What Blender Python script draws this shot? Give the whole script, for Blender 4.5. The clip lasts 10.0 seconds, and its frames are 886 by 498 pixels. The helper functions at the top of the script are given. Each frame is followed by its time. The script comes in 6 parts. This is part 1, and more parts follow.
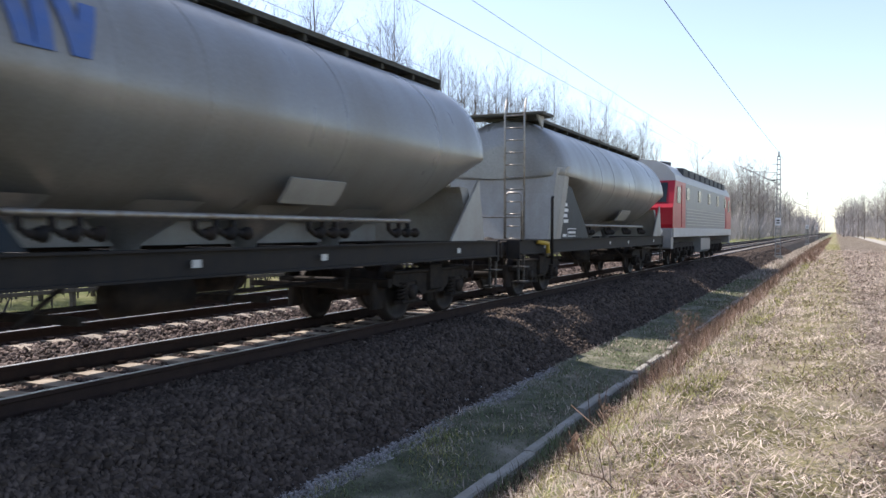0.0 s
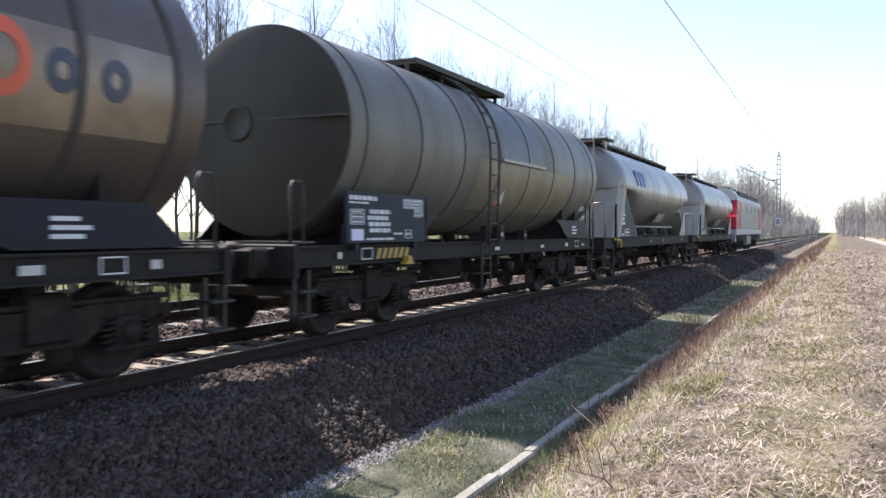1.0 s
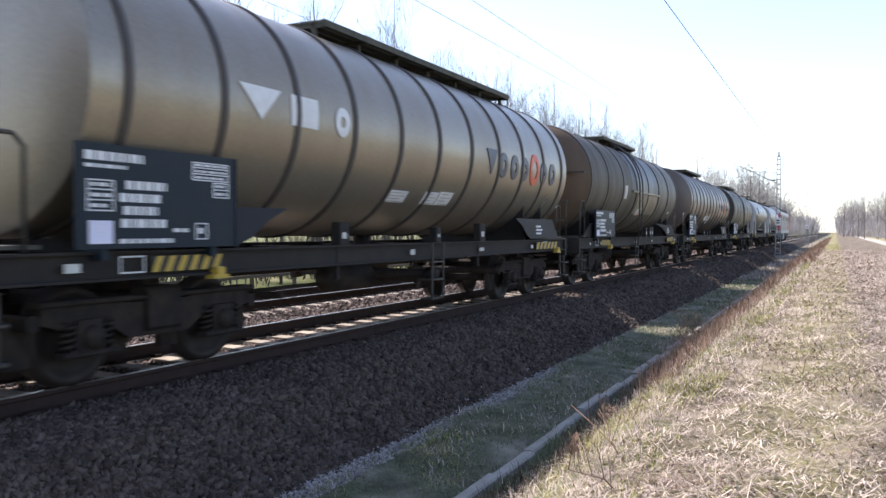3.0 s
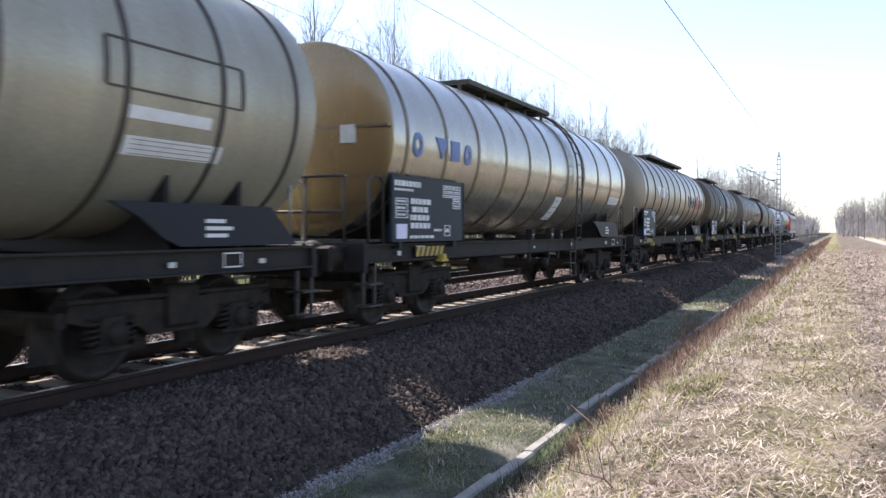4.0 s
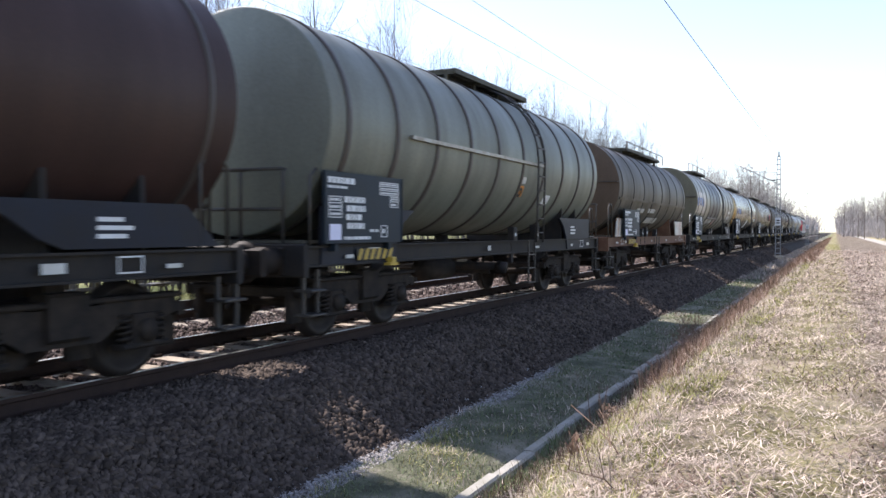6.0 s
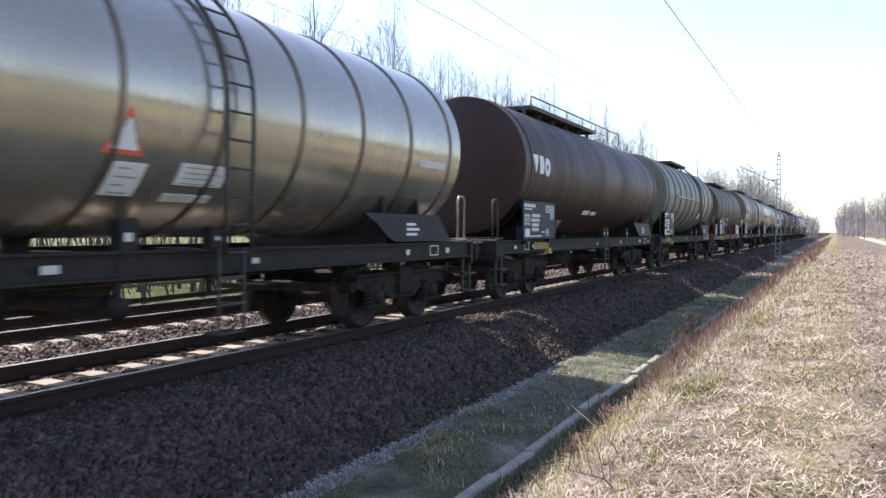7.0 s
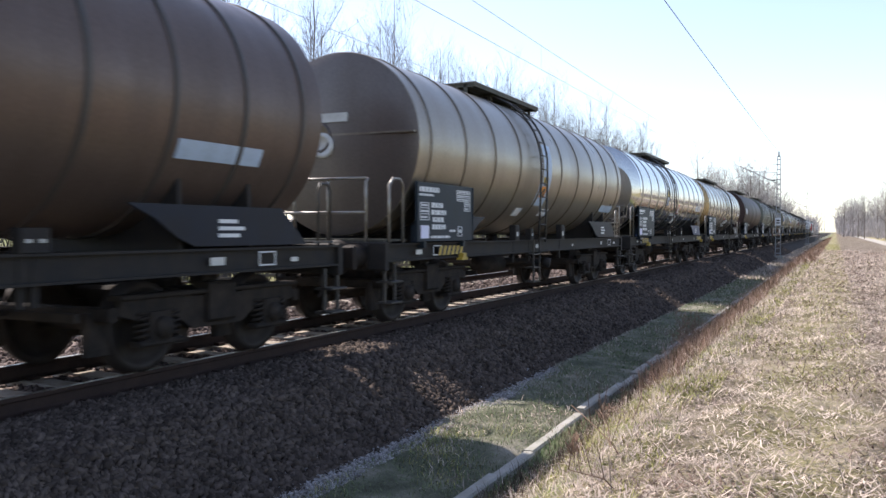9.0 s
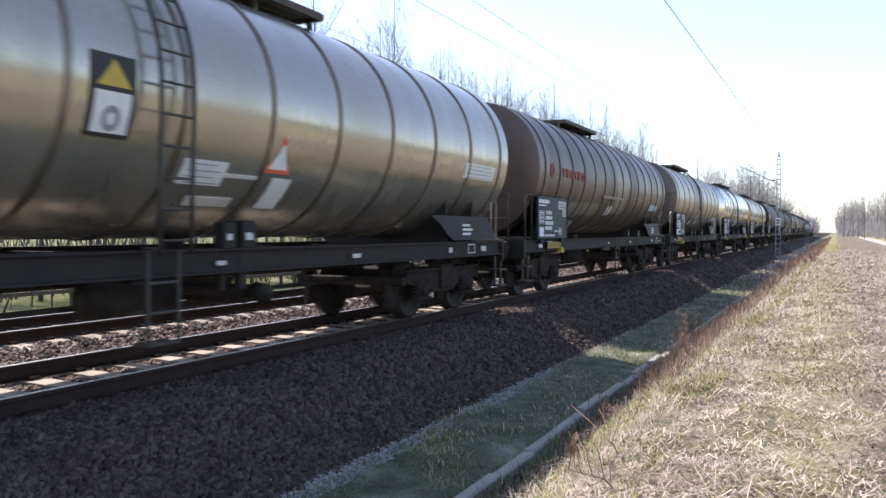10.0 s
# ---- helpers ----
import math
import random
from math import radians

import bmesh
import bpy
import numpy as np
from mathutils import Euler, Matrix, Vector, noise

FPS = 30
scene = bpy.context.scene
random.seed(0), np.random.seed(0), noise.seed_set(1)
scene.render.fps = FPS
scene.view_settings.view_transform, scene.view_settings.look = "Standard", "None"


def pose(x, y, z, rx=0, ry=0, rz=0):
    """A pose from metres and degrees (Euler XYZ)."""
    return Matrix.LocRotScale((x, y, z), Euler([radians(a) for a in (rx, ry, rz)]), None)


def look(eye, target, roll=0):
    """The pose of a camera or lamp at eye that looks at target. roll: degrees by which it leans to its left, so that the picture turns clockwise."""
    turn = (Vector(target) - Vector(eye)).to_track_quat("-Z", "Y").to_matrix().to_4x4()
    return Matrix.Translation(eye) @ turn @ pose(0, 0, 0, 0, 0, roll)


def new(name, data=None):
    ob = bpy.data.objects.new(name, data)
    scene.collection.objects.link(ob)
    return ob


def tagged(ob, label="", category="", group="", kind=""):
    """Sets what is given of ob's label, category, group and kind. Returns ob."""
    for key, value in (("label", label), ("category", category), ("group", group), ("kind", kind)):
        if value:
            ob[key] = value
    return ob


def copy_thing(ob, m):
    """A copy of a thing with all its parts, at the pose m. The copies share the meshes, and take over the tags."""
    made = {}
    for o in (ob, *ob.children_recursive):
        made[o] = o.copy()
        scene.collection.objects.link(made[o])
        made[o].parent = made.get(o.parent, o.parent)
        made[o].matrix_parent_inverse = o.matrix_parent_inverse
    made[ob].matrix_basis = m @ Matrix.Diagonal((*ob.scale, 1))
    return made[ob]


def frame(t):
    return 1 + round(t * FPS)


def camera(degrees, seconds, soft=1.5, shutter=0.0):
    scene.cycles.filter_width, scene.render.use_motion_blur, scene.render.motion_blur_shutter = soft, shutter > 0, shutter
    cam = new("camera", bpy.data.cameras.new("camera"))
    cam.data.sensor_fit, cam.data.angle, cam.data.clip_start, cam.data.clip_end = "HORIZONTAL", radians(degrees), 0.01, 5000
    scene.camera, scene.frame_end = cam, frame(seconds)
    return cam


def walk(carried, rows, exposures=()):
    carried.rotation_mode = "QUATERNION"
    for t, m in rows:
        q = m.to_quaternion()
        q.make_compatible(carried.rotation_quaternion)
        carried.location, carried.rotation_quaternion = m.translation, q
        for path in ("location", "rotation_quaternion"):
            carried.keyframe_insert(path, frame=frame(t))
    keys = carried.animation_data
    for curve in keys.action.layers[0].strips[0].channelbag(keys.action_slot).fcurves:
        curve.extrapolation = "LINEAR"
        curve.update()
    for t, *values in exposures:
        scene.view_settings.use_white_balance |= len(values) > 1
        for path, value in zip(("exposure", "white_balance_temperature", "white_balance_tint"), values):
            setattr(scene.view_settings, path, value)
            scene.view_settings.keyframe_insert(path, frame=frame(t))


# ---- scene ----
cam = camera(55.85, 10.0, soft=1.5, shutter=0.1)
CAM = pose(7.134, 0.0, 1.435, 88.744, -0.117, 25.162)
walk(cam, [(0.0, CAM), (10.0, CAM)], exposures=[(0.0, 0.52, 6600, 15), (0.6, 0.68, 6550, 16), (1.4, 0.8, 6500, 17), (2.5, 0.86, 6500, 17), (4.5, 0.83, 6500, 17), (7.4, 0.86, 6500, 17),
                                                  (8.1, 0.7, 6550, 16), (8.5, 0.6, 6600, 15), (9.0, 0.68, 6600, 16), (9.6, 0.82, 6500, 17), (10.0, 0.84, 6500, 17)])

# ---------------------------------------------------------------- light
SUN_ELEV, SUN_SIDE = 47.0, 14.0          # degrees: height, and turn from square across the track
world = bpy.data.worlds.new("world")
scene.world = world
world.use_nodes = True
wn = world.node_tree.nodes
sky = wn.new("ShaderNodeTexSky")
sky.sky_type, sky.sun_disc = "NISHITA", False
sky.sun_elevation, sky.sun_rotation = radians(SUN_ELEV), radians(270.0 + SUN_SIDE)
sky.air_density, sky.dust_density, sky.ozone_density = 0.9, 0.5, 1.6
haze = wn.new("ShaderNodeHueSaturation")
haze.inputs["Saturation"].default_value, haze.inputs["Value"].default_value = 0.88, 1.18
world.node_tree.links.new(sky.outputs[0], haze.inputs["Color"])
world.node_tree.links.new(haze.outputs[0], wn["Background"].inputs[0])
wn["Background"].inputs[1].default_value = 0.15
sun_data = bpy.data.lights.new("sun", "SUN")
sun_data.energy, sun_data.angle, sun_data.color = 5.0, radians(0.55), (1.0, 0.955, 0.89)
sun = new("sun", sun_data)
e, a = radians(SUN_ELEV), radians(SUN_SIDE)
TO_SUN = Vector((-math.cos(e) * math.cos(a), math.cos(e) * math.sin(a), math.sin(e)))
sun.matrix_world = look(TO_SUN * 60, (0, 0, 0))


# ---------------------------------------------------------------- materials
def mat(name, base, rough=0.7, metal=0.0, second=None, amount=0.5, scale=3.0, grain=40.0, bump=0.15, stretch=(1, 1, 1),
        per_piece=0.0, third=None, third_at=0.62, spec=None):
    """A surface with stains at one scale, grain at a finer one, and relief."""
    m = bpy.data.materials.new(name)
    m.use_nodes = True
    nt = m.node_tree
    n, l = nt.nodes, nt.links
    b = n["Principled BSDF"]
    tc = n.new("ShaderNodeTexCoord")
    mp = n.new("ShaderNodeMapping")
    mp.inputs["Scale"].default_value = stretch
    l.new(tc.outputs["Object"], mp.inputs[0])
    n1 = n.new("ShaderNodeTexNoise")
    n1.inputs["Scale"].default_value, n1.inputs["Detail"].default_value, n1.inputs["Roughness"].default_value = scale, 6, 0.62
    n2 = n.new("ShaderNodeTexNoise")
    n2.inputs["Scale"].default_value, n2.inputs["Detail"].default_value = grain, 4
    l.new(mp.outputs[0], n1.inputs[0])
    l.new(mp.outputs[0], n2.inputs[0])
    second = second or tuple(c * 0.6 for c in base)
    r1 = n.new("ShaderNodeMapRange")
    r1.inputs[1].default_value, r1.inputs[2].default_value = 0.38, 0.66
    l.new(n1.outputs[0], r1.inputs[0])
    mx = n.new("ShaderNodeMix")
    mx.data_type = "RGBA"
    mx.inputs[6].default_value, mx.inputs[7].default_value = (*base, 1), (*[x * amount + y * (1 - amount) for x, y in zip(second, base)], 1)
    l.new(r1.outputs[0], mx.inputs[0])
    out = mx.outputs[2]
    if third:
        n3 = n.new("ShaderNodeTexNoise")
        n3.inputs["Scale"].default_value, n3.inputs["Detail"].default_value = scale * 2.3, 5
        l.new(mp.outputs[0], n3.inputs[0])
        r3 = n.new("ShaderNodeMapRange")
        r3.inputs[1].default_value, r3.inputs[2].default_value = third_at, third_at + 0.06
        l.new(n3.outputs[0], r3.inputs[0])
        m3 = n.new("ShaderNodeMix")
        m3.data_type = "RGBA"
        m3.inputs[7].default_value = (*third, 1)
        l.new(r3.outputs[0], m3.inputs[0])
        l.new(out, m3.inputs[6])
        out = m3.outputs[2]
    hsv = n.new("ShaderNodeHueSaturation")
    l.new(out, hsv.inputs["Color"])
    vr = n.new("ShaderNodeMapRange")
    vr.inputs[3].default_value, vr.inputs[4].default_value = 0.82, 1.18
    l.new(n2.outputs[0], vr.inputs[0])
    val = vr.outputs[0]
    if per_piece:
        src = n.new("ShaderNodeObjectInfo").outputs["Random"] if per_piece < 0 else n.new("ShaderNodeNewGeometry").outputs["Random Per Island"]
        pr = n.new("ShaderNodeMapRange")
        pr.inputs[3].default_value, pr.inputs[4].default_value = 1 - abs(per_piece), 1 + abs(per_piece)
        l.new(src, pr.inputs[0])
        mu = n.new("ShaderNodeMath")
        mu.operation = "MULTIPLY"
        l.new(val, mu.inputs[0])
        l.new(pr.outputs[0], mu.inputs[1])
        val = mu.outputs[0]
    l.new(val, hsv.inputs["Value"])
    l.new(hsv.outputs[0], b.inputs["Base Color"])
    b.inputs["Metallic"].default_value = metal
    rr = n.new("ShaderNodeMapRange")
    rr.inputs[3].default_value, rr.inputs[4].default_value = max(0.04, rough - 0.09), min(1, rough + 0.09)
    l.new(n1.outputs[0], rr.inputs[0])
    l.new(rr.outputs[0], b.inputs["Roughness"])
    if bump:
        bp = n.new("ShaderNodeBump")
        bp.inputs["Strength"].default_value, bp.inputs["Distance"].default_value = bump, 0.01
        l.new(n2.outputs[0], bp.inputs["Height"])
        l.new(bp.outputs[0], b.inputs["Normal"])
    b.inputs["Specular IOR Level"].default_value = spec if spec is not None else (0.12 if rough >= 0.6 else 0.4)
    return m


def shell(name, base, dirt, rough, metal, amount=0.6, rust=None, rust_at=0.66):
    """Tank cladding: clean metal or paint that mirrors the fields, under grime drawn down in streaks."""
    m = bpy.data.materials.new(name)
    m.use_nodes = True
    nt = m.node_tree
    n, l = nt.nodes, nt.links
    b = n["Principled BSDF"]
    tc = n.new("ShaderNodeTexCoord")

    def noise_tex(scale, stretch, detail=6, roughness=0.6):
        mp = n.new("ShaderNodeMapping")
        mp.inputs["Scale"].default_value = stretch
        l.new(tc.outputs["Object"], mp.inputs[0])
        t = n.new("ShaderNodeTexNoise")
        t.inputs["Scale"].default_value, t.inputs["Detail"].default_value, t.inputs["Roughness"].default_value = scale, detail, roughness
        l.new(mp.outputs[0], t.inputs[0])
        return t.outputs[0]

    def span(src, lo, hi, to0, to1):
        r = n.new("ShaderNodeMapRange")
        r.inputs[1].default_value, r.inputs[2].default_value, r.inputs[3].default_value, r.inputs[4].default_value = lo, hi, to0, to1
        l.new(src, r.inputs[0])
        return r.outputs[0]

    def mix(f, c1, c2):
        x = n.new("ShaderNodeMix")
        x.data_type = "RGBA"
        l.new(f, x.inputs[0])
        for sock, c in ((6, c1), (7, c2)):
            if isinstance(c, tuple):
                x.inputs[sock].default_value = (*c, 1)
            else:
                l.new(c, x.inputs[sock])
        return x.outputs[2]

    broad = noise_tex(0.55, (1.0, 1.2, 0.5))
    streak = noise_tex(0.9, (1.0, 1.8, 0.2), 6, 0.55)
    speck = noise_tex(26.0, (1, 1, 1), 3)
    both = n.new("ShaderNodeMath")
    both.operation = "MULTIPLY_ADD"
    l.new(broad, both.inputs[0])
    both.inputs[1].default_value = 0.8
    l.new(streak, both.inputs[2])
    grime = span(both.outputs[0], 0.72, 1.12, 0.0, amount)
    col = mix(grime, base, dirt)
    if rust:
        col = mix(span(streak, rust_at, rust_at + 0.07, 0, 1), col, rust)
    hsv = n.new("ShaderNodeHueSaturation")
    l.new(col, hsv.inputs["Color"])
    l.new(span(speck, 0.3, 0.7, 0.9, 1.1), hsv.inputs["Value"])
    l.new(hsv.outputs[0], b.inputs["Base Color"])
    l.new(span(grime, 0, 1, metal, metal * 0.35), b.inputs["Metallic"])
    l.new(span(grime, 0, 1, rough, min(0.75, rough + 0.2)), b.inputs["Roughness"])
    bp = n.new("ShaderNodeBump")
    bp.inputs["Strength"].default_value, bp.inputs["Distance"].default_value = 0.22, 0.02
    l.new(noise_tex(1.3, (1, 1, 1), 2, 0.4), bp.inputs["Height"])
    l.new(bp.outputs[0], b.inputs["Normal"])
    b.inputs["Specular IOR Level"].default_value = 0.4 if metal > 0.5 else 0.2
    return m


M_STEEL_DARK = mat("grimy_black_steel", (0.022, 0.021, 0.021), 0.65, 0.1, (0.05, 0.036, 0.028), 0.7, 4, 60, 0.3)
M_BOGIE = mat("brake_dust_iron", (0.024, 0.021, 0.0195), 0.8, 0.0, (0.062, 0.048, 0.038), 0.7, 5, 80, 0.4)
M_WHEEL = mat("worn_wheel_steel", (0.05, 0.043, 0.038), 0.6, 0.4, (0.03, 0.022, 0.02), 0.7, 6, 60, 0.2)
M_TREAD = mat("polished_tread", (0.45, 0.43, 0.41), 0.25, 1.0, None, 0.3, 8, 60, 0.05)
M_SILL = mat("grey_sill_paint", (0.024, 0.023, 0.024), 0.62, 0.0, (0.045, 0.038, 0.031), 0.6, 3, 50, 0.1)
M_SILL_BROWN = mat("rusty_brown_sill", (0.13, 0.065, 0.042), 0.6, 0.0, (0.2, 0.12, 0.08), 0.7, 3, 50, 0.2)
M_APRON = mat("slate_blue_paint", (0.018, 0.022, 0.034), 0.5, 0.0, (0.024, 0.022, 0.021), 0.6, 2, 40, 0.05, spec=0.15)
M_APRON_BLUE = mat("dark_blue_paint", (0.035, 0.062, 0.15), 0.42, 0.0, (0.03, 0.04, 0.08), 0.6, 2, 40, 0.05, spec=0.2)
M_BOARD = mat("dark_board_paint", (0.016, 0.026, 0.038), 0.48, 0.0, (0.026, 0.032, 0.036), 0.6, 3, 40, 0.05, spec=0.15)
M_WHITE = mat("white_lettering", (0.72, 0.73, 0.74), 0.5, 0.0, (0.5, 0.5, 0.5), 0.4, 8, 60, 0.0)
M_PAPER = mat("pale_lilac_card", (0.70, 0.70, 0.86), 0.5, 0.0, None, 0.1, 8, 60, 0.0)
M_YELLOW = mat("warning_yellow", (0.50, 0.34, 0.05), 0.5, 0.0, (0.4, 0.28, 0.06), 0.6, 8, 60, 0.0)
M_BLACK = mat("black_paint", (0.02, 0.02, 0.02), 0.5)
M_PLATE = mat("faded_white_plate", (0.60, 0.60, 0.57), 0.5, 0.0, (0.42, 0.40, 0.36), 0.6, 6, 50, 0.0)
M_PRINT = mat("grey_print", (0.30, 0.30, 0.33), 0.5)
M_HAZARD = mat("orange_hazard_label", (0.75, 0.28, 0.04), 0.5, 0.0, (0.5, 0.2, 0.05), 0.5, 6, 50, 0.0)
M_PALE_BLUE = mat("pale_blue_panel", (0.42, 0.52, 0.66), 0.45, 0.0, (0.3, 0.36, 0.44), 0.6, 3, 50, 0.0)
M_RUST_PATCH = mat("white_sign_with_rust_runs", (0.62, 0.58, 0.52), 0.5, 0.0, (0.42, 0.30, 0.19), 0.7, 1.6, 40, 0.05, (1, 2.4, 0.35), third=(0.36, 0.15, 0.055), third_at=0.58)
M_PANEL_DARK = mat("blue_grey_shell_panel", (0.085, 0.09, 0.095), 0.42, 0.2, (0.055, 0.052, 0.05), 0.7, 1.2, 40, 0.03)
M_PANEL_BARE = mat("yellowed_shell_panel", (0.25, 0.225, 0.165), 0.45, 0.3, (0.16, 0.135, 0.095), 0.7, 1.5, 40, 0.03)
M_PANEL_CLEAN = mat("wiped_pale_panel", (0.29, 0.245, 0.20), 0.36, 0.55, (0.17, 0.125, 0.095), 0.7, 1.5, 40, 0.03)
M_LETTER_NAVY = mat("navy_lettering", (0.045, 0.06, 0.10), 0.4, 0.0, (0.09, 0.09, 0.10), 0.6, 4, 40, 0.0)
M_LETTER_BLUE = mat("blue_lettering", (0.06, 0.13, 0.36), 0.4, 0.0, (0.12, 0.16, 0.3), 0.6, 4, 40, 0.0)
M_LETTER_RED = mat("orange_red_ring", (0.70, 0.12, 0.06), 0.45, 0.0, (0.5, 0.14, 0.08), 0.6, 4, 40, 0.0)
M_LETTER_FADED = mat("faded_red_lettering", (0.26, 0.06, 0.05), 0.6, 0.0, (0.2, 0.09, 0.06), 0.8, 4, 40, 0.0)
M_RAILING = mat("galvanised_tube", (0.34, 0.33, 0.31), 0.45, 0.7, (0.18, 0.13, 0.09), 0.6, 8, 60, 0.05)
M_LADDER = mat("dark_ladder_steel", (0.055, 0.055, 0.055), 0.55, 0.4, (0.10, 0.08, 0.06), 0.6, 8, 60, 0.05)
M_WALK = mat("walkway_grating", (0.10, 0.10, 0.085), 0.7, 0.4, (0.06, 0.05, 0.04), 0.6, 8, 80, 0.4)
M_BAND = mat("dark_seam_band", (0.07, 0.063, 0.058), 0.55, 0.3, (0.08, 0.06, 0.05), 0.7, 2, 50, 0.05)
M_RAIL = mat("rusty_rail_side", (0.05, 0.032, 0.025), 0.8, 0.1, (0.03, 0.022, 0.02), 0.6, 6, 80, 0.2)
M_RAILHEAD = mat("bright_rail_head", (0.42, 0.41, 0.40), 0.36, 1.0, None, 0.2, 6, 80, 0.0)
M_SLEEPER = mat("pale_concrete_sleeper", (0.45, 0.39, 0.32), 0.85, 0.0, (0.30, 0.24, 0.18), 0.7, 5, 70, 0.3, per_piece=-0.12)
# One stone in two tones: train shade and sunlight put into the base colours.
M_STONE_SHADE = mat("shaded_ballast_stone", (0.095, 0.073, 0.060), 0.85, 0.0, (0.05, 0.038, 0.031), 0.6, 3, 60, 0.4, per_piece=0.5)
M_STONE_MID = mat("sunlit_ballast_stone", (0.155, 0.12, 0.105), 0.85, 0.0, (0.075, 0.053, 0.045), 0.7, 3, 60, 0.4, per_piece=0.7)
# Bed colour kept dark to stand for the shade in gaps between stones.
M_BED = mat("ballast_bed", (0.055, 0.042, 0.035), 0.95, 0.0, (0.045, 0.045, 0.04), 0.8, 9, 45, 1.0)
M_CONCRETE = mat("weathered_drain_concrete", (0.40, 0.38, 0.34), 0.9, 0.0, (0.25, 0.24, 0.19), 0.7, 2.5, 60, 0.4)
M_GRAVEL = mat("pale_gravel_edge", (0.36, 0.34, 0.33), 0.9, 0.0, (0.22, 0.2, 0.19), 0.7, 5, 60, 0.5, per_piece=0.4)
M_BARK = mat("grey_brown_bark", (0.17, 0.15, 0.13), 0.9, 0.0, (0.10, 0.085, 0.07), 0.7, 6, 50, 0.5)
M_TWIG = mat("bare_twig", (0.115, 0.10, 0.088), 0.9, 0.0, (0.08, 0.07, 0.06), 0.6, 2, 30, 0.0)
# Bare twigs paled and greyed: distance haze put into the colour.
M_TWIG_HAZE = mat("hazed_twig", (0.37, 0.345, 0.335), 0.9, 0.0, (0.29, 0.26, 0.245), 0.6, 1, 30, 0.0)
M_STRAW = mat("dry_straw", (0.55, 0.455, 0.37), 0.8, 0.0, (0.19, 0.145, 0.118), 0.85, 1.6, 20, 0.0, per_piece=0.65)
M_STRAW_RED = mat("russet_dry_stalk", (0.22, 0.15, 0.11), 0.85, 0.0, (0.2, 0.12, 0.09), 0.7, 1.2, 20, 0.0, per_piece=0.4)
M_LITTER = mat("dark_dead_litter", (0.105, 0.072, 0.055), 0.9, 0.0, (0.16, 0.11, 0.085), 0.7, 1.2, 20, 0.0, per_piece=0.5)
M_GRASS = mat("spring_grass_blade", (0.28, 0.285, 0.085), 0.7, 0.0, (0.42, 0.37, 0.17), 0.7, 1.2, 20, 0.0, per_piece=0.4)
# Darker green copy of the grass, with the ditch's shade in its colour.
M_GRASS_DEEP = mat("shaded_grass_blade", (0.125, 0.17, 0.075), 0.7, 0.0, (0.22, 0.22, 0.12), 0.7, 1.2, 20, 0.0, per_piece=0.4)
M_HEDGE = mat("evergreen_hedge", (0.05, 0.07, 0.03), 0.9, 0.0, (0.09, 0.09, 0.05), 0.7, 0.3, 5, 0.0, per_piece=0.3)
M_WIRE = mat("oxidised_copper_wire", (0.10, 0.10, 0.10), 0.5, 0.6, None, 0.3, 3, 40, 0.0)
M_MAST = mat("galvanised_mast", (0.30, 0.31, 0.32), 0.5, 0.6, (0.2, 0.19, 0.17), 0.6, 4, 40, 0.1)
M_FENCE = mat("grey_fence_wood", (0.17, 0.14, 0.11), 0.9, 0.0, (0.1, 0.08, 0.06), 0.6, 5, 50, 0.4)
M_LOCO_RED = mat("traffic_red_paint", (0.42, 0.014, 0.03), 0.35, 0.0, (0.36, 0.02, 0.03), 0.6, 2, 40, 0.03)
M_LOCO_GREY = mat("silver_grey_paint", (0.20, 0.21, 0.225), 0.4, 0.1, (0.33, 0.33, 0.33), 0.6, 2, 40, 0.03)
M_LOCO_ROOF = mat("light_roof_paint", (0.5, 0.5, 0.49), 0.45, 0.0, (0.45, 0.44, 0.42), 0.6, 2, 40, 0.05)
M_LOUVRE = mat("roof_louvre", (0.09, 0.095, 0.10), 0.6, 0.3)
M_GLASS = mat("dark_cab_glass", (0.02, 0.026, 0.03), 0.16, 0.0, None, 0.1, 2, 10, 0.0)
M_LENS = mat("lamp_lens", (0.75, 0.75, 0.70), 0.1, 0.0, None, 0.1, 2, 10, 0.0)


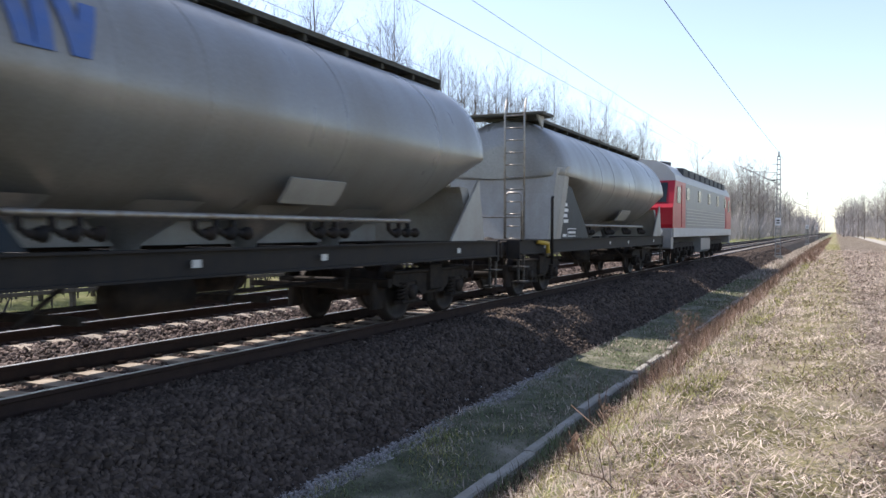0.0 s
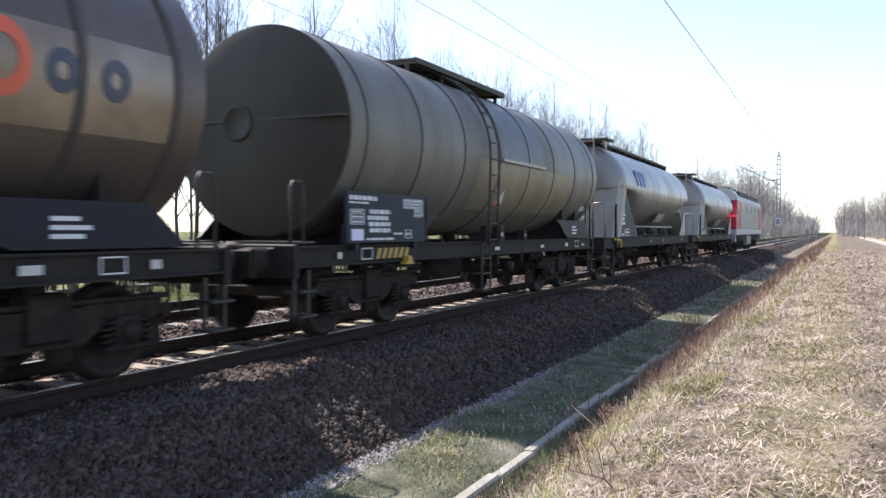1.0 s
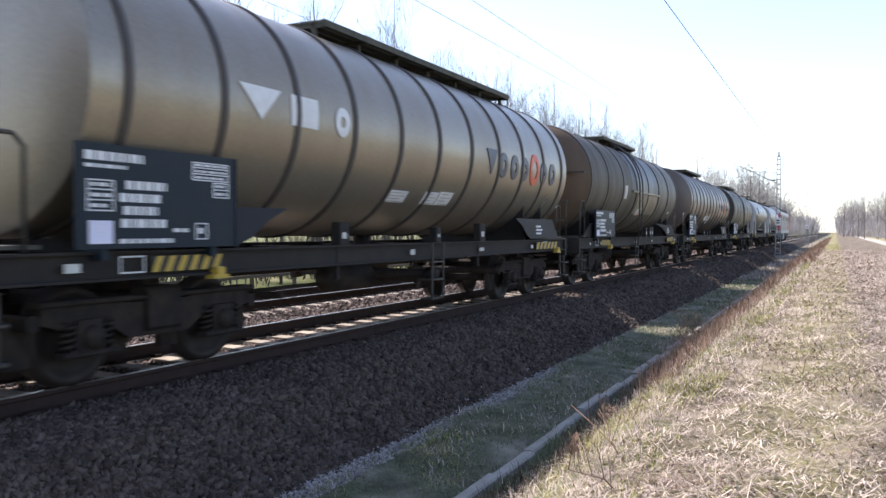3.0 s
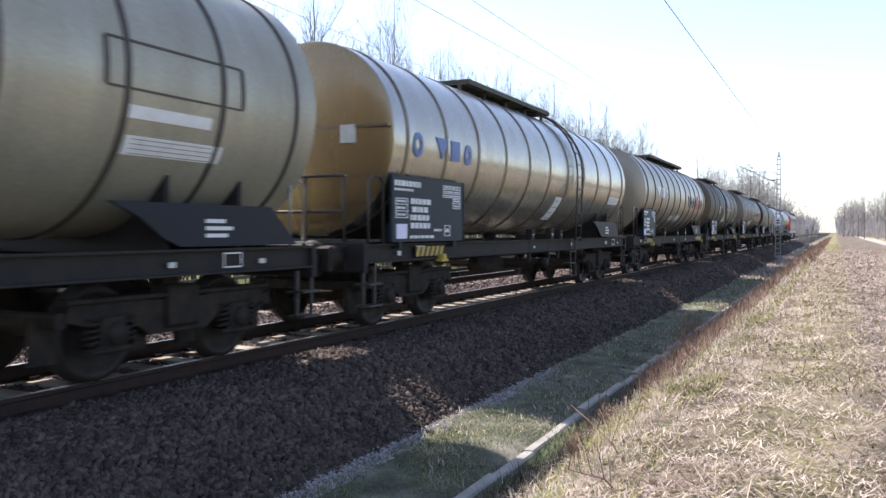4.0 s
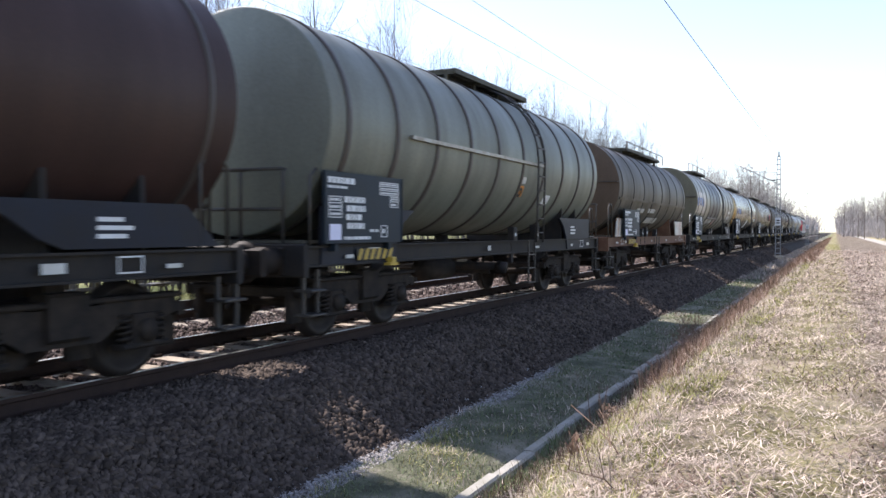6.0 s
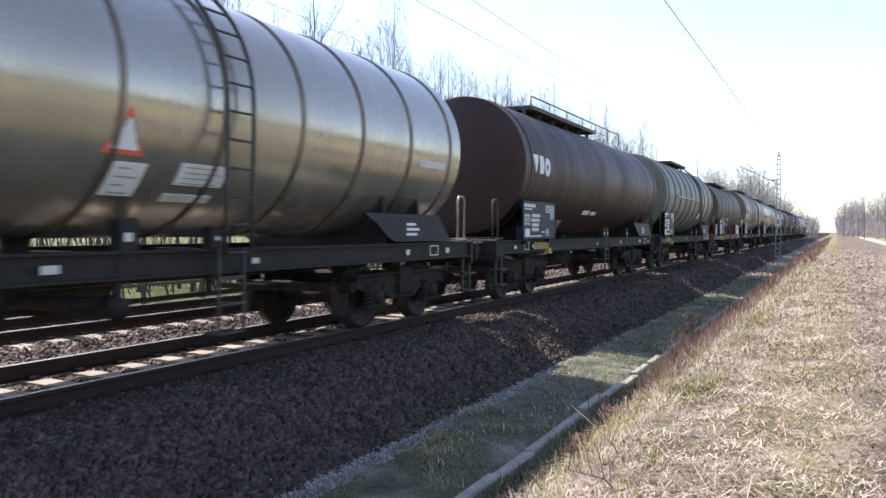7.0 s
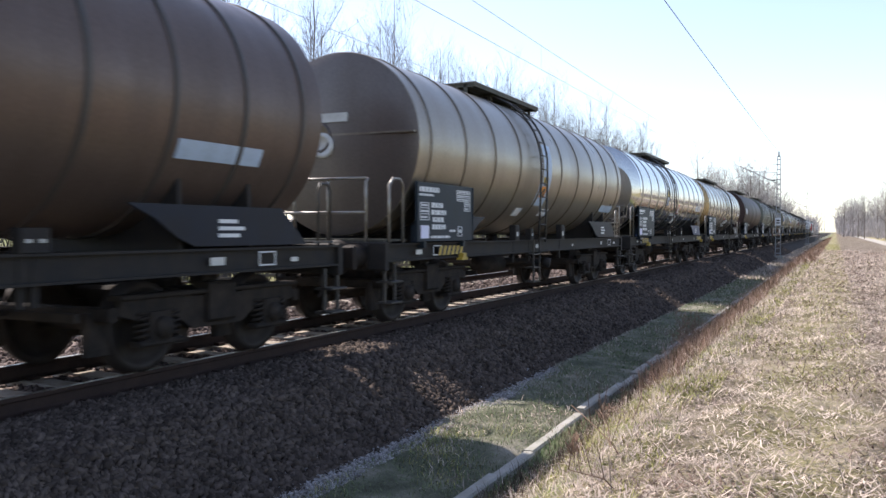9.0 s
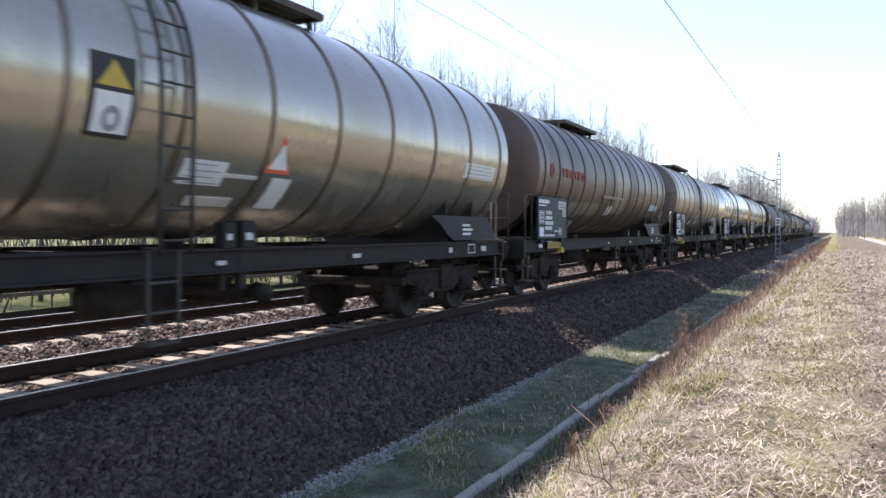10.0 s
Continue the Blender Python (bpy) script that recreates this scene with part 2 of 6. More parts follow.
def ground_material():
    """Meadow, straw bank and ditch by stretches of the plan, each with patches and grain."""
    m = bpy.data.materials.new("earth_and_turf")
    m.use_nodes = True
    nt = m.node_tree
    n, l = nt.nodes, nt.links
    b = n["Principled BSDF"]
    b.inputs["Roughness"].default_value = 0.95
    b.inputs["Specular IOR Level"].default_value = 0.1
    tc = n.new("ShaderNodeTexCoord")
    sep = n.new("ShaderNodeSeparateXYZ")
    l.new(tc.outputs["Object"], sep.inputs[0])

    def noise_tex(scale, detail=6):
        t = n.new("ShaderNodeTexNoise")
        t.inputs["Scale"].default_value, t.inputs["Detail"].default_value, t.inputs["Roughness"].default_value = scale, detail, 0.65
        l.new(tc.outputs["Object"], t.inputs[0])
        return t.outputs[0]

    def ramp(src, stops):
        r = n.new("ShaderNodeValToRGB")
        while len(r.color_ramp.elements) < len(stops):
            r.color_ramp.elements.new(0.5)
        for el, (pos, col) in zip(r.color_ramp.elements, stops):
            el.position, el.color = pos, (*col, 1)
        l.new(src, r.inputs[0])
        return r.outputs[0]

    wob = n.new("ShaderNodeMath")
    wob.operation = "MULTIPLY_ADD"
    l.new(noise_tex(0.9), wob.inputs[0])
    wob.inputs[1].default_value = 1.3
    l.new(sep.outputs[0], wob.inputs[2])

    def edge(at, width):
        r = n.new("ShaderNodeMapRange")
        r.interpolation_type = "SMOOTHSTEP"
        r.inputs[1].default_value, r.inputs[2].default_value = at + 0.65 - width, at + 0.65 + width
        l.new(wob.outputs[0], r.inputs[0])
        return r.outputs[0]

    def mix(f, c1, c2):
        x = n.new("ShaderNodeMix")
        x.data_type = "RGBA"
        l.new(f, x.inputs[0])
        l.new(c1, x.inputs[6])
        l.new(c2, x.inputs[7])
        return x.outputs[2]

    meadow = ramp(noise_tex(0.35), [(0.35, (0.10, 0.125, 0.045)), (0.5, (0.17, 0.18, 0.075)), (0.68, (0.26, 0.235, 0.13))])
    ditch = ramp(noise_tex(1.6), [(0.34, (0.10, 0.105, 0.07)), (0.5, (0.17, 0.17, 0.12)), (0.68, (0.33, 0.30, 0.24))])
    bank = ramp(noise_tex(1.2), [(0.34, (0.12, 0.155, 0.045)), (0.52, (0.21, 0.22, 0.08)), (0.7, (0.30, 0.25, 0.14))])
    # The straw ramp's darkest stop paints the shaded hollows between stems.
    straw = ramp(noise_tex(2.2, 9), [(0.34, (0.06, 0.045, 0.036)), (0.5, (0.17, 0.135, 0.10)), (0.66, (0.36, 0.31, 0.24))])
    turf = ramp(noise_tex(1.6, 8), [(0.36, (0.13, 0.115, 0.06)), (0.5, (0.25, 0.225, 0.11)), (0.64, (0.38, 0.33, 0.23))])
    path = ramp(noise_tex(1.0), [(0.35, (0.36, 0.33, 0.28)), (0.65, (0.46, 0.43, 0.38))])
    field = ramp(noise_tex(0.12), [(0.35, (0.27, 0.24, 0.11)), (0.65, (0.42, 0.36, 0.18))])
    c = mix(edge(-8.0, 0.6), meadow, ditch)
    c = mix(edge(4.72, 0.3), c, bank)
    c = mix(edge(5.8, 0.5), c, straw)
    strip = n.new("ShaderNodeMath")
    strip.operation = "SUBTRACT"
    l.new(edge(6.3, 0.4), strip.inputs[0])
    l.new(edge(7.4, 0.4), strip.inputs[1])
    c = mix(strip.outputs[0], c, turf)
    c = mix(edge(12.6, 0.25), c, path)
    c = mix(edge(15.0, 0.4), c, field)
    hsv = n.new("ShaderNodeHueSaturation")
    vr = n.new("ShaderNodeMapRange")
    vr.inputs[3].default_value, vr.inputs[4].default_value = 0.6, 1.4
    fine = noise_tex(28.0, 5)
    l.new(fine, vr.inputs[0])
    l.new(vr.outputs[0], hsv.inputs["Value"])
    l.new(c, hsv.inputs["Color"])
    l.new(hsv.outputs[0], b.inputs["Base Color"])
    bp = n.new("ShaderNodeBump")
    bp.inputs["Strength"].default_value, bp.inputs["Distance"].default_value = 0.9, 0.04
    l.new(fine, bp.inputs["Height"])
    l.new(bp.outputs[0], b.inputs["Normal"])
    return m


# ---------------------------------------------------------------- mesh helpers
class Shape:
    """Vertices and faces of one mesh."""

    def __init__(self):
        self.v, self.f, self.smooth, self.mi, self.slot = [], [], [], [], 0

    def add(self, verts, faces, smooth=False):
        o = len(self.v)
        self.v += [tuple(p) for p in verts]
        self.f += [tuple(i + o for i in f) for f in faces]
        self.smooth += [smooth] * len(faces)
        self.mi += [self.slot] * len(faces)
        return self

    def box(self, x0, x1, y0, y1, z0, z1, c=0.0):
        """A box with edges chamfered by c along its longest run."""
        if not c:
            p = [(x, y, z) for x in (x0, x1) for y in (y0, y1) for z in (z0, z1)]
            return self.add(p, [(0, 1, 3, 2), (4, 6, 7, 5), (0, 4, 5, 1), (2, 3, 7, 6), (0, 2, 6, 4), (1, 5, 7, 3)])
        lo, hi = (x0, y0, z0), (x1, y1, z1)
        ax = max(range(3), key=lambda k: hi[k] - lo[k])
        u, w = [k for k in range(3) if k != ax]
        ring = [(lo[u] + c, lo[w]), (hi[u] - c, lo[w]), (hi[u], lo[w] + c), (hi[u], hi[w] - c),
                (hi[u] - c, hi[w]), (lo[u] + c, hi[w]), (lo[u], hi[w] - c), (lo[u], lo[w] + c)]
        p = []
        for e_ in (lo[ax], hi[ax]):
            for q1, q2 in ring:
                r = [0, 0, 0]
                r[ax], r[u], r[w] = e_, q1, q2
                p.append(r)
        return self.add(p, [tuple(range(8)), tuple(range(15, 7, -1))] + [(i, i + 8, (i + 1) % 8 + 8, (i + 1) % 8) for i in range(8)])

    def tube(self, path, r, n=8, r2=None, cap=True):
        """A round bar along a path of points."""
        pts = [Vector(p) for p in path]
        rings = []
        k = len(pts)
        for i, p in enumerate(pts):
            d = (pts[min(i + 1, k - 1)] - pts[max(i - 1, 0)]).normalized()
            s = d.orthogonal().normalized() if i == 0 else (s - d * s.dot(d)).normalized()
            t = d.cross(s)
            rr = r if r2 is None else r + (r2 - r) * i / (k - 1)
            rings.append([p + (s * math.cos(2 * math.pi * j / n) + t * math.sin(2 * math.pi * j / n)) * rr for j in range(n)])
        v = [q for ring in rings for q in ring]
        f = [(i * n + j, i * n + (j + 1) % n, (i + 1) * n + (j + 1) % n, (i + 1) * n + j) for i in range(k - 1) for j in range(n)]
        if cap:
            f += [tuple(range(n - 1, -1, -1)), tuple((k - 1) * n + j for j in range(n))]
        return self.add(v, f, n > 5)

    def lathe(self, prof, n=48, axis="y", c=(0, 0, 0), squash=1.0, smooth=True, close=False):
        """A profile of (radius, along) turned round an axis."""
        v, f = [], []
        for r, y in prof:
            for j in range(n):
                q = 2 * math.pi * j / n
                a_, b_ = r * math.sin(q), r * math.cos(q) * squash
                p = (a_, y, b_) if axis == "y" else ((y, a_, b_) if axis == "x" else (a_, b_, y))
                v.append((p[0] + c[0], p[1] + c[1], p[2] + c[2]))
        for i in range(len(prof) - 1):
            f += [(i * n + j, i * n + (j + 1) % n, (i + 1) * n + (j + 1) % n, (i + 1) * n + j) for j in range(n)]
        if close:
            f += [tuple(range(n - 1, -1, -1)), tuple((len(prof) - 1) * n + j for j in range(n))]
        return self.add(v, f, smooth)

    def prism(self, outline, x0, x1):
        """An outline of (y, z) pushed from x0 to x1."""
        k = len(outline)
        v = [(x, y, z) for x in (x0, x1) for y, z in outline]
        return self.add(v, [tuple(range(k)), tuple(range(2 * k - 1, k - 1, -1))] + [(i, i + k, (i + 1) % k + k, (i + 1) % k) for i in range(k)])

    def extrude_y(self, outline, y0, y1, smooth=False):
        """An outline of (x, z) pushed from y0 to y1."""
        k = len(outline)
        v = [(x, y, z) for y in (y0, y1) for x, z in outline]
        self.add(v, [tuple(range(k)), tuple(range(2 * k - 1, k - 1, -1))])
        return self.add(v, [(i, i + k, (i + 1) % k + k, (i + 1) % k) for i in range(k)], smooth)

    def skin(self, y0, y1, a0, a1, r, cz, lift=0.006, n=6, m=1, cx=0.0):
        """A thin curved plate that lies on a tank's side, between two heights given as angles from level."""
        v = []
        for rr in (r + lift, r - 0.004):
            for i in range(n + 1):
                q = radians(a0 + (a1 - a0) * i / n)
                for y in (y0, y1):
                    v.append((cx + rr * math.cos(q), y, cz + rr * math.sin(q)))
        k = 2 * (n + 1)
        f = []
        self.add(v[:k], [(2 * i, 2 * i + 1, 2 * i + 3, 2 * i + 2) for i in range(n)], True)
        for i in range(n):
            f += [(k + 2 * i, k + 2 * i + 2, k + 2 * i + 3, k + 2 * i + 1)]
            f += [(2 * i, 2 * i + 2, k + 2 * i + 2, k + 2 * i), (2 * i + 1, k + 2 * i + 1, k + 2 * i + 3, 2 * i + 3)]
        f += [(0, k, k + 1, 1), (2 * n, 2 * n + 1, k + 2 * n + 1, k + 2 * n)]
        return self.add(v, f)

    def mesh(self, name, *mats):
        me = bpy.data.meshes.new(name)
        me.from_pydata(self.v, [], self.f)
        for m in mats:
            me.materials.append(m)
        me.polygons.foreach_set("use_smooth", self.smooth)
        if len(mats) > 1:
            me.polygons.foreach_set("material_index", self.mi)
        bm = bmesh.new()
        bm.from_mesh(me)
        bmesh.ops.recalc_face_normals(bm, faces=bm.faces)
        bm.to_mesh(me)
        bm.free()
        return me


def part(name, shape, material, parent, label="", at=(0, 0, 0), rz=0):
    """ONE mesh object under a thing or under a part."""
    me = shape.mesh(name, *(material if isinstance(material, tuple) else (material,))) if isinstance(shape, Shape) else shape
    ob = new(name, me)
    ob.parent = parent
    ob.matrix_basis = pose(*at, 0, 0, rz)
    return tagged(ob, label) if label else ob


def thing(name, label, category, group="", kind="", at=(0, 0, 0), rz=0):
    ob = new(name)
    ob.empty_display_size = 0.3
    ob.matrix_basis = pose(*at, 0, 0, rz)
    return tagged(ob, label, category, group, kind)


def soup(name, verts, faces, material, label, category, kind="stuff"):
    """Many small pieces in one mesh, from number arrays."""
    me = bpy.data.meshes.new(name)
    nv, nf, k = len(verts), len(faces), faces.shape[1]
    me.vertices.add(nv)
    me.vertices.foreach_set("co", np.asarray(verts, dtype=np.float32).ravel())
    me.loops.add(nf * k)
    me.loops.foreach_set("vertex_index", np.asarray(faces, dtype=np.int32).ravel())
    me.polygons.add(nf)
    me.polygons.foreach_set("loop_start", np.arange(nf, dtype=np.int32) * k)
    me.update(calc_edges=True)
    me.validate()
    me.materials.append(material)
    return tagged(new(name, me), label, category, kind=kind)


# ---------------------------------------------------------------- ground
PROFILE = [(-900, -0.9), (-40, -0.8), (-14, -0.75), (-9.2, -0.7), (-7.6, -0.75), (-6.9, -0.85), (-6.0, -0.6), (2.0, -0.7), (2.87, -0.765), (3.29, -0.783),
           (4.13, -0.80), (4.27, -0.85), (4.41, -0.865), (4.68, -0.81), (5.06, -0.55), (5.38, -0.35), (5.65, -0.24), (6.4, -0.14), (7.4, -0.12),
           (9.5, -0.2), (10.6, -0.24), (13.0, -0.24), (16.0, -0.3), (60, -0.3), (900, -0.3)]


def ground_z(x):
    return np.interp(x, [p_[0] for p_ in PROFILE], [p_[1] for p_ in PROFILE])


def ground_relief(x, y):
    """Small unevenness of the turf, none under the ballast."""
    k = np.clip((x - 2.9) / 0.6, 0, 1) * np.clip((60 - y) / 30, 0, 1)
    return k * (0.03 * np.sin(1.7 * x + 0.9 * y) * np.sin(0.6 * y - 1.1 * x) + 0.02 * np.sin(4.3 * x - 2.7 * y) + 0.012 * np.sin(9.1 * y + 3.0 * x))


def build_ground():
    xs = np.unique(np.concatenate([[-900, -400, -200, -100, -60, -40, -25], np.arange(-16, 2.5, 0.75), np.arange(2.5, 9.0, 0.07), np.arange(9, 16, 0.5),
                                   [20, 30, 45, 60, 100, 200, 400, 900]]))
    ys = np.unique(np.concatenate([[-600, -200, -80, -40, -20, -10], np.arange(-5, 26, 0.1), np.arange(26, 60, 0.6), np.arange(60, 200, 5), [250, 320, 450, 700, 1100, 2000]]))
    gx, gy = np.meshgrid(xs, ys)
    gz = ground_z(gx) + ground_relief(gx, gy)
    v = np.stack([gx, gy, gz], -1).reshape(-1, 3)
    nx, ny = len(xs), len(ys)
    i, j = np.meshgrid(np.arange(nx - 1), np.arange(ny - 1))
    q = (j * nx + i).ravel()
    f = np.stack([q, q + 1, q + nx + 1, q + nx], -1)
    g = soup("ground", v, f, ground_material(), "dry straw bank, grassy ditch and green meadow beside the railway", "ground", "structure")
    g.data.polygons.foreach_set("use_smooth", [True] * len(f))


build_ground()

# ---------------------------------------------------------------- track
TRACKS = (0.0, -4.15)
BED = [(-8.0, -0.86), (-6.2, -0.2), (-5.5, -0.19), (-5.4, -0.2), (-2.85, -0.22), (-2.45, -0.28), (-1.75, -0.28), (-1.35, -0.21), (-0.9, -0.26), (0.7, -0.26), (0.9, -0.2), (1.1, -0.15), (1.7, -0.165), (2.08, -0.24), (3.0, -0.81)]


def bed_z(x):
    return np.interp(x, [p_[0] for p_ in BED], [p_[1] for p_ in BED])


def build_bed():
    s = Shape()
    s.extrude_y([(x, z) for x, z in BED] + [(3.0, -1.2), (-8.0, -1.2)], -120, 900)
    ob = new("ballast_bed", s.mesh("ballast_bed", M_BED))
    tagged(ob, "dark brown crushed-stone ballast bed under two tracks", "ballast", kind="structure")


def stones(n, x0, x1, y0, y1, size, zfun, seed, name, material, label, lift=0.3, cribs=False):
    """Crushed stones: squat, skewed blocks, each turned its own way. Thinner with distance."""
    rng = np.random.default_rng(seed)
    x = rng.uniform(x0, x1, n)
    y = y0 * (y1 / y0) ** rng.uniform(0, 1, n)
    if cribs:
        away = np.abs((y - 5.0 + 0.3) % 0.6 - 0.3) > 0.16
        x, y = x[away], y[away]
        n = len(x)
    sz = size * rng.uniform(0.55, 1.35, n) * (1 + np.clip((y - 14) / 25, 0, 1.2))
    corners = np.array([[-1, -1, -1], [1, -1, -1], [1, 1, -1], [-1, 1, -1], [-1, -1, 1], [1, -1, 1], [1, 1, 1], [-1, 1, 1]]) * 0.5
    p = corners[None] * (1 + rng.uniform(-0.42, 0.42, (n, 8, 3))) * np.stack([rng.uniform(0.7, 1.3, n), rng.uniform(0.7, 1.2, n), rng.uniform(0.38, 0.75, n)], -1)[:, None]
    q = rng.normal(size=(n, 4))
    q /= np.linalg.norm(q, axis=1)[:, None]
    w, a_, b_, c_ = q.T
    rot = np.stack([1 - 2 * (b_ * b_ + c_ * c_), 2 * (a_ * b_ - w * c_), 2 * (a_ * c_ + w * b_), 2 * (a_ * b_ + w * c_), 1 - 2 * (a_ * a_ + c_ * c_), 2 * (b_ * c_ - w * a_),
                    2 * (a_ * c_ - w * b_), 2 * (b_ * c_ + w * a_), 1 - 2 * (a_ * a_ + b_ * b_)], -1).reshape(n, 3, 3)
    p = np.einsum("nij,nkj->nki", rot, p) * sz[:, None, None]
    p += np.stack([x, y, zfun(x) + sz * lift * rng.uniform(0.2, 1.0, n)], -1)[:, None]
    f = np.array([[0, 3, 2, 1], [4, 5, 6, 7], [0, 1, 5, 4], [1, 2, 6, 5], [2, 3, 7, 6], [3, 0, 4, 7]])
    faces = (np.arange(n)[:, None, None] * 8 + f[None]).reshape(-1, 4)
    return soup(name, p.reshape(-1, 3), faces, material, label, "ballast")


RAIL = [(-0.075, -0.172), (0.075, -0.172), (0.075, -0.16), (0.02, -0.145), (0.009, -0.13), (0.009, -0.05), (0.035, -0.038), (0.036, -0.008), (0.03, -0.001),
        (-0.03, -0.001), (-0.036, -0.008), (-0.035, -0.038), (-0.009, -0.05), (-0.009, -0.13), (-0.02, -0.145), (-0.075, -0.16)]


def build_tracks():
    sl = Shape()
    sl.extrude_y([(-1.3, -0.38), (1.3, -0.38), (1.3, -0.215), (1.12, -0.17), (0.42, -0.17), (0.3, -0.176), (-0.3, -0.176), (-0.42, -0.17), (-1.12, -0.17), (-1.3, -0.215)], -0.13, 0.13)
    sleeper = sl.mesh("sleeper", M_SLEEPER)
    clip = Shape()
    for sgn in (-1, 1):
        for side in (-1, 1):
            x = sgn * 0.752 + side * 0.12
            clip.box(x - 0.05, x + 0.05, -0.06, 0.06, -0.172, -0.13, 0.012)
    clip_mesh = clip.mesh("rail_clip", M_RAIL)
    for k, cx in enumerate(TRACKS):
        tr = thing("track", ("near" if not k else "far") + " main line of rusty-sided steel rails on pale concrete sleepers", "railway track", "parallel tracks", "structure", (cx, 0, 0))
        for sgn in (-1, 1):
            r = Shape()
            r.extrude_y([(x + sgn * 0.752, z) for x, z in RAIL], -120, 900)
            rail = part("rail", r, M_RAIL, tr, "rusty rail with a polished head")
            h = Shape()
            h.box(sgn * 0.752 - 0.029, sgn * 0.752 + 0.029, -120, 900, -0.0015, 0.002)
            part("rail_head", h, M_RAILHEAD, rail)
        y0, near = 5.0, 115
        for i in range(-4, near):
            o = part("sleeper", sleeper, None, tr, at=(0, y0 + 0.6 * i, 0))
            if i < 40:
                part("rail_clip", clip_mesh, None, o)
        rest = Shape()
        for i in list(range(-60, -4)) + list(range(near, 700)):
            y = y0 + 0.6 * i
            rest.box(-1.3, 1.3, y - 0.13, y + 0.13, -0.38, -0.175)
        tagged(part("far_sleepers", rest, M_SLEEPER, tr), kind="stuff")


def build_drain():
    """A line of concrete channel edges along the ditch."""
    rng = random.Random(4)
    dr = thing("drain_channel", "weathered pale concrete drain edging sunk in grass", "drain", kind="structure")
    for i in range(70):
        y = 3.0 + i * 1.0
        s = Shape()
        dx, dz = rng.uniform(-0.035, 0.035) + 0.02 * max(0.0, 1 - (y - 5) / 10), rng.uniform(-0.045, 0.02)
        s.box(4.25 + dx, 4.38 + dx, y + 0.012, y + 0.988, -1.2, -0.765 + dz, 0.02)
        part("kerb_slab", s, M_CONCRETE, dr)


# ---------------------------------------------------------------- rolling stock: running gear
SPEED = 22.64
TRAIN = []
GEAR = {}


def gear_meshes():
    """Meshes that all the wagons share."""
    w = Shape()
    w.lathe([(0.0, -0.07), (0.09, -0.07), (0.10, -0.03), (0.36, -0.02), (0.38, -0.065), (0.455, -0.065), (0.46, 0.05), (0.485, 0.06), (0.487, 0.085), (0.40, 0.09), (0.38, 0.04),
             (0.12, 0.03), (0.10, 0.1), (0.0, 0.1)], 32, "x")
    GEAR["wheel"] = w.mesh("wheel", M_WHEEL)
    x = Shape()
    x.tube([(-0.68, 0, 0), (0.68, 0, 0)], 0.08, 12)
    GEAR["axle"] = x.mesh("axle", M_BOGIE)
    f = Shape()
    for sx in (-1, 1):
        # a cast side frame that dips between the axles
        up = [(-1.42, 0.62), (-1.36, 0.76), (-0.75, 0.80), (-0.35, 0.74), (0.35, 0.74), (0.75, 0.80), (1.36, 0.76), (1.42, 0.62)]
        dn = [(1.2, 0.56), (0.72, 0.60), (0.4, 0.40), (-0.4, 0.40), (-0.72, 0.60), (-1.2, 0.56)]
        f.prism(up + dn, sx * 0.96 - 0.05, sx * 0.96 + 0.05)
        f.box(sx * 0.96 - 0.1, sx * 0.96 + 0.1, -1.42, 1.42, 0.76, 0.81, 0.015)
        f.box(sx * 0.96 - 0.12, sx * 0.96 + 0.12, -0.22, 0.22, 0.45, 0.88, 0.03)
    f.box(-0.95, 0.95, -0.28, 0.28, 0.5, 0.8, 0.04)
    for sy in (-1, 1):
        f.box(-1.0, 1.0, sy * 1.46 - 0.06, sy * 1.46 + 0.06, 0.56, 0.7, 0.02)
    f.tube([(0, 0, 0.75), (0, 0, 0.98)], 0.3, 16)
    for sx in (-1, 1):
        f.box(sx * 0.8 - 0.1, sx * 0.8 + 0.1, -0.12, 0.12, 0.85, 0.97, 0.02)
    GEAR["bogie"] = f.mesh("bogie_frame", M_BOGIE)
    b = Shape()
    b.box(-0.09, 0.09, -0.15, 0.15, -0.17, 0.16, 0.03)
    b.tube([(0.05, 0, 0), (0.15, 0, 0)], 0.11, 14)
    b.box(-0.06, 0.1, -0.3, 0.3, -0.18, -0.12, 0.02)
    GEAR["axle_box"] = b.mesh("axle_box", M_BOGIE)
    c = Shape()
    coil = [(0.058 * math.cos(q * 0.7), 0.058 * math.sin(q * 0.7), -0.12 + q * 0.0062) for q in range(0, 46)]
    c.tube(coil, 0.016, 5)
    GEAR["spring"] = c.mesh("coil_spring", M_BOGIE)
    k = Shape()
    k.box(-0.05, 0.05, -0.14, 0.14, -0.22, 0.2, 0.02)
    k.box(-0.04, 0.04, -0.02, 0.24, 0.14, 0.2)
    GEAR["brake"] = k.mesh("brake_shoe", M_BOGIE)
    u = Shape()
    u.tube([(0, 0, 0), (0, 0.36, 0)], 0.175, 16)
    u.tube([(0, 0.3, 0), (0, 0.52, 0)], 0.14, 14)
    u.box(-0.29, 0.29, 0.52, 0.585, -0.17, 0.17, 0.03)
    u.lathe([(0.0, 0.56), (0.25, 0.575), (0.2, 0.6), (0.1, 0.615), (0.0, 0.62)], 24, "y")
    u.box(-0.17, 0.17, -0.02, 0.03, -0.17, 0.17, 0.02)
    GEAR["buffer"] = u.mesh("buffer", M_STEEL_DARK)
    h = Shape()
    h.box(-0.04, 0.04, 0, 0.25, -0.05, 0.05, 0.012)
    h.tube([(0, 0.22, 0), (0, 0.34, 0.02), (0, 0.38, 0.1), (0, 0.32, 0.14)], 0.035, 8)
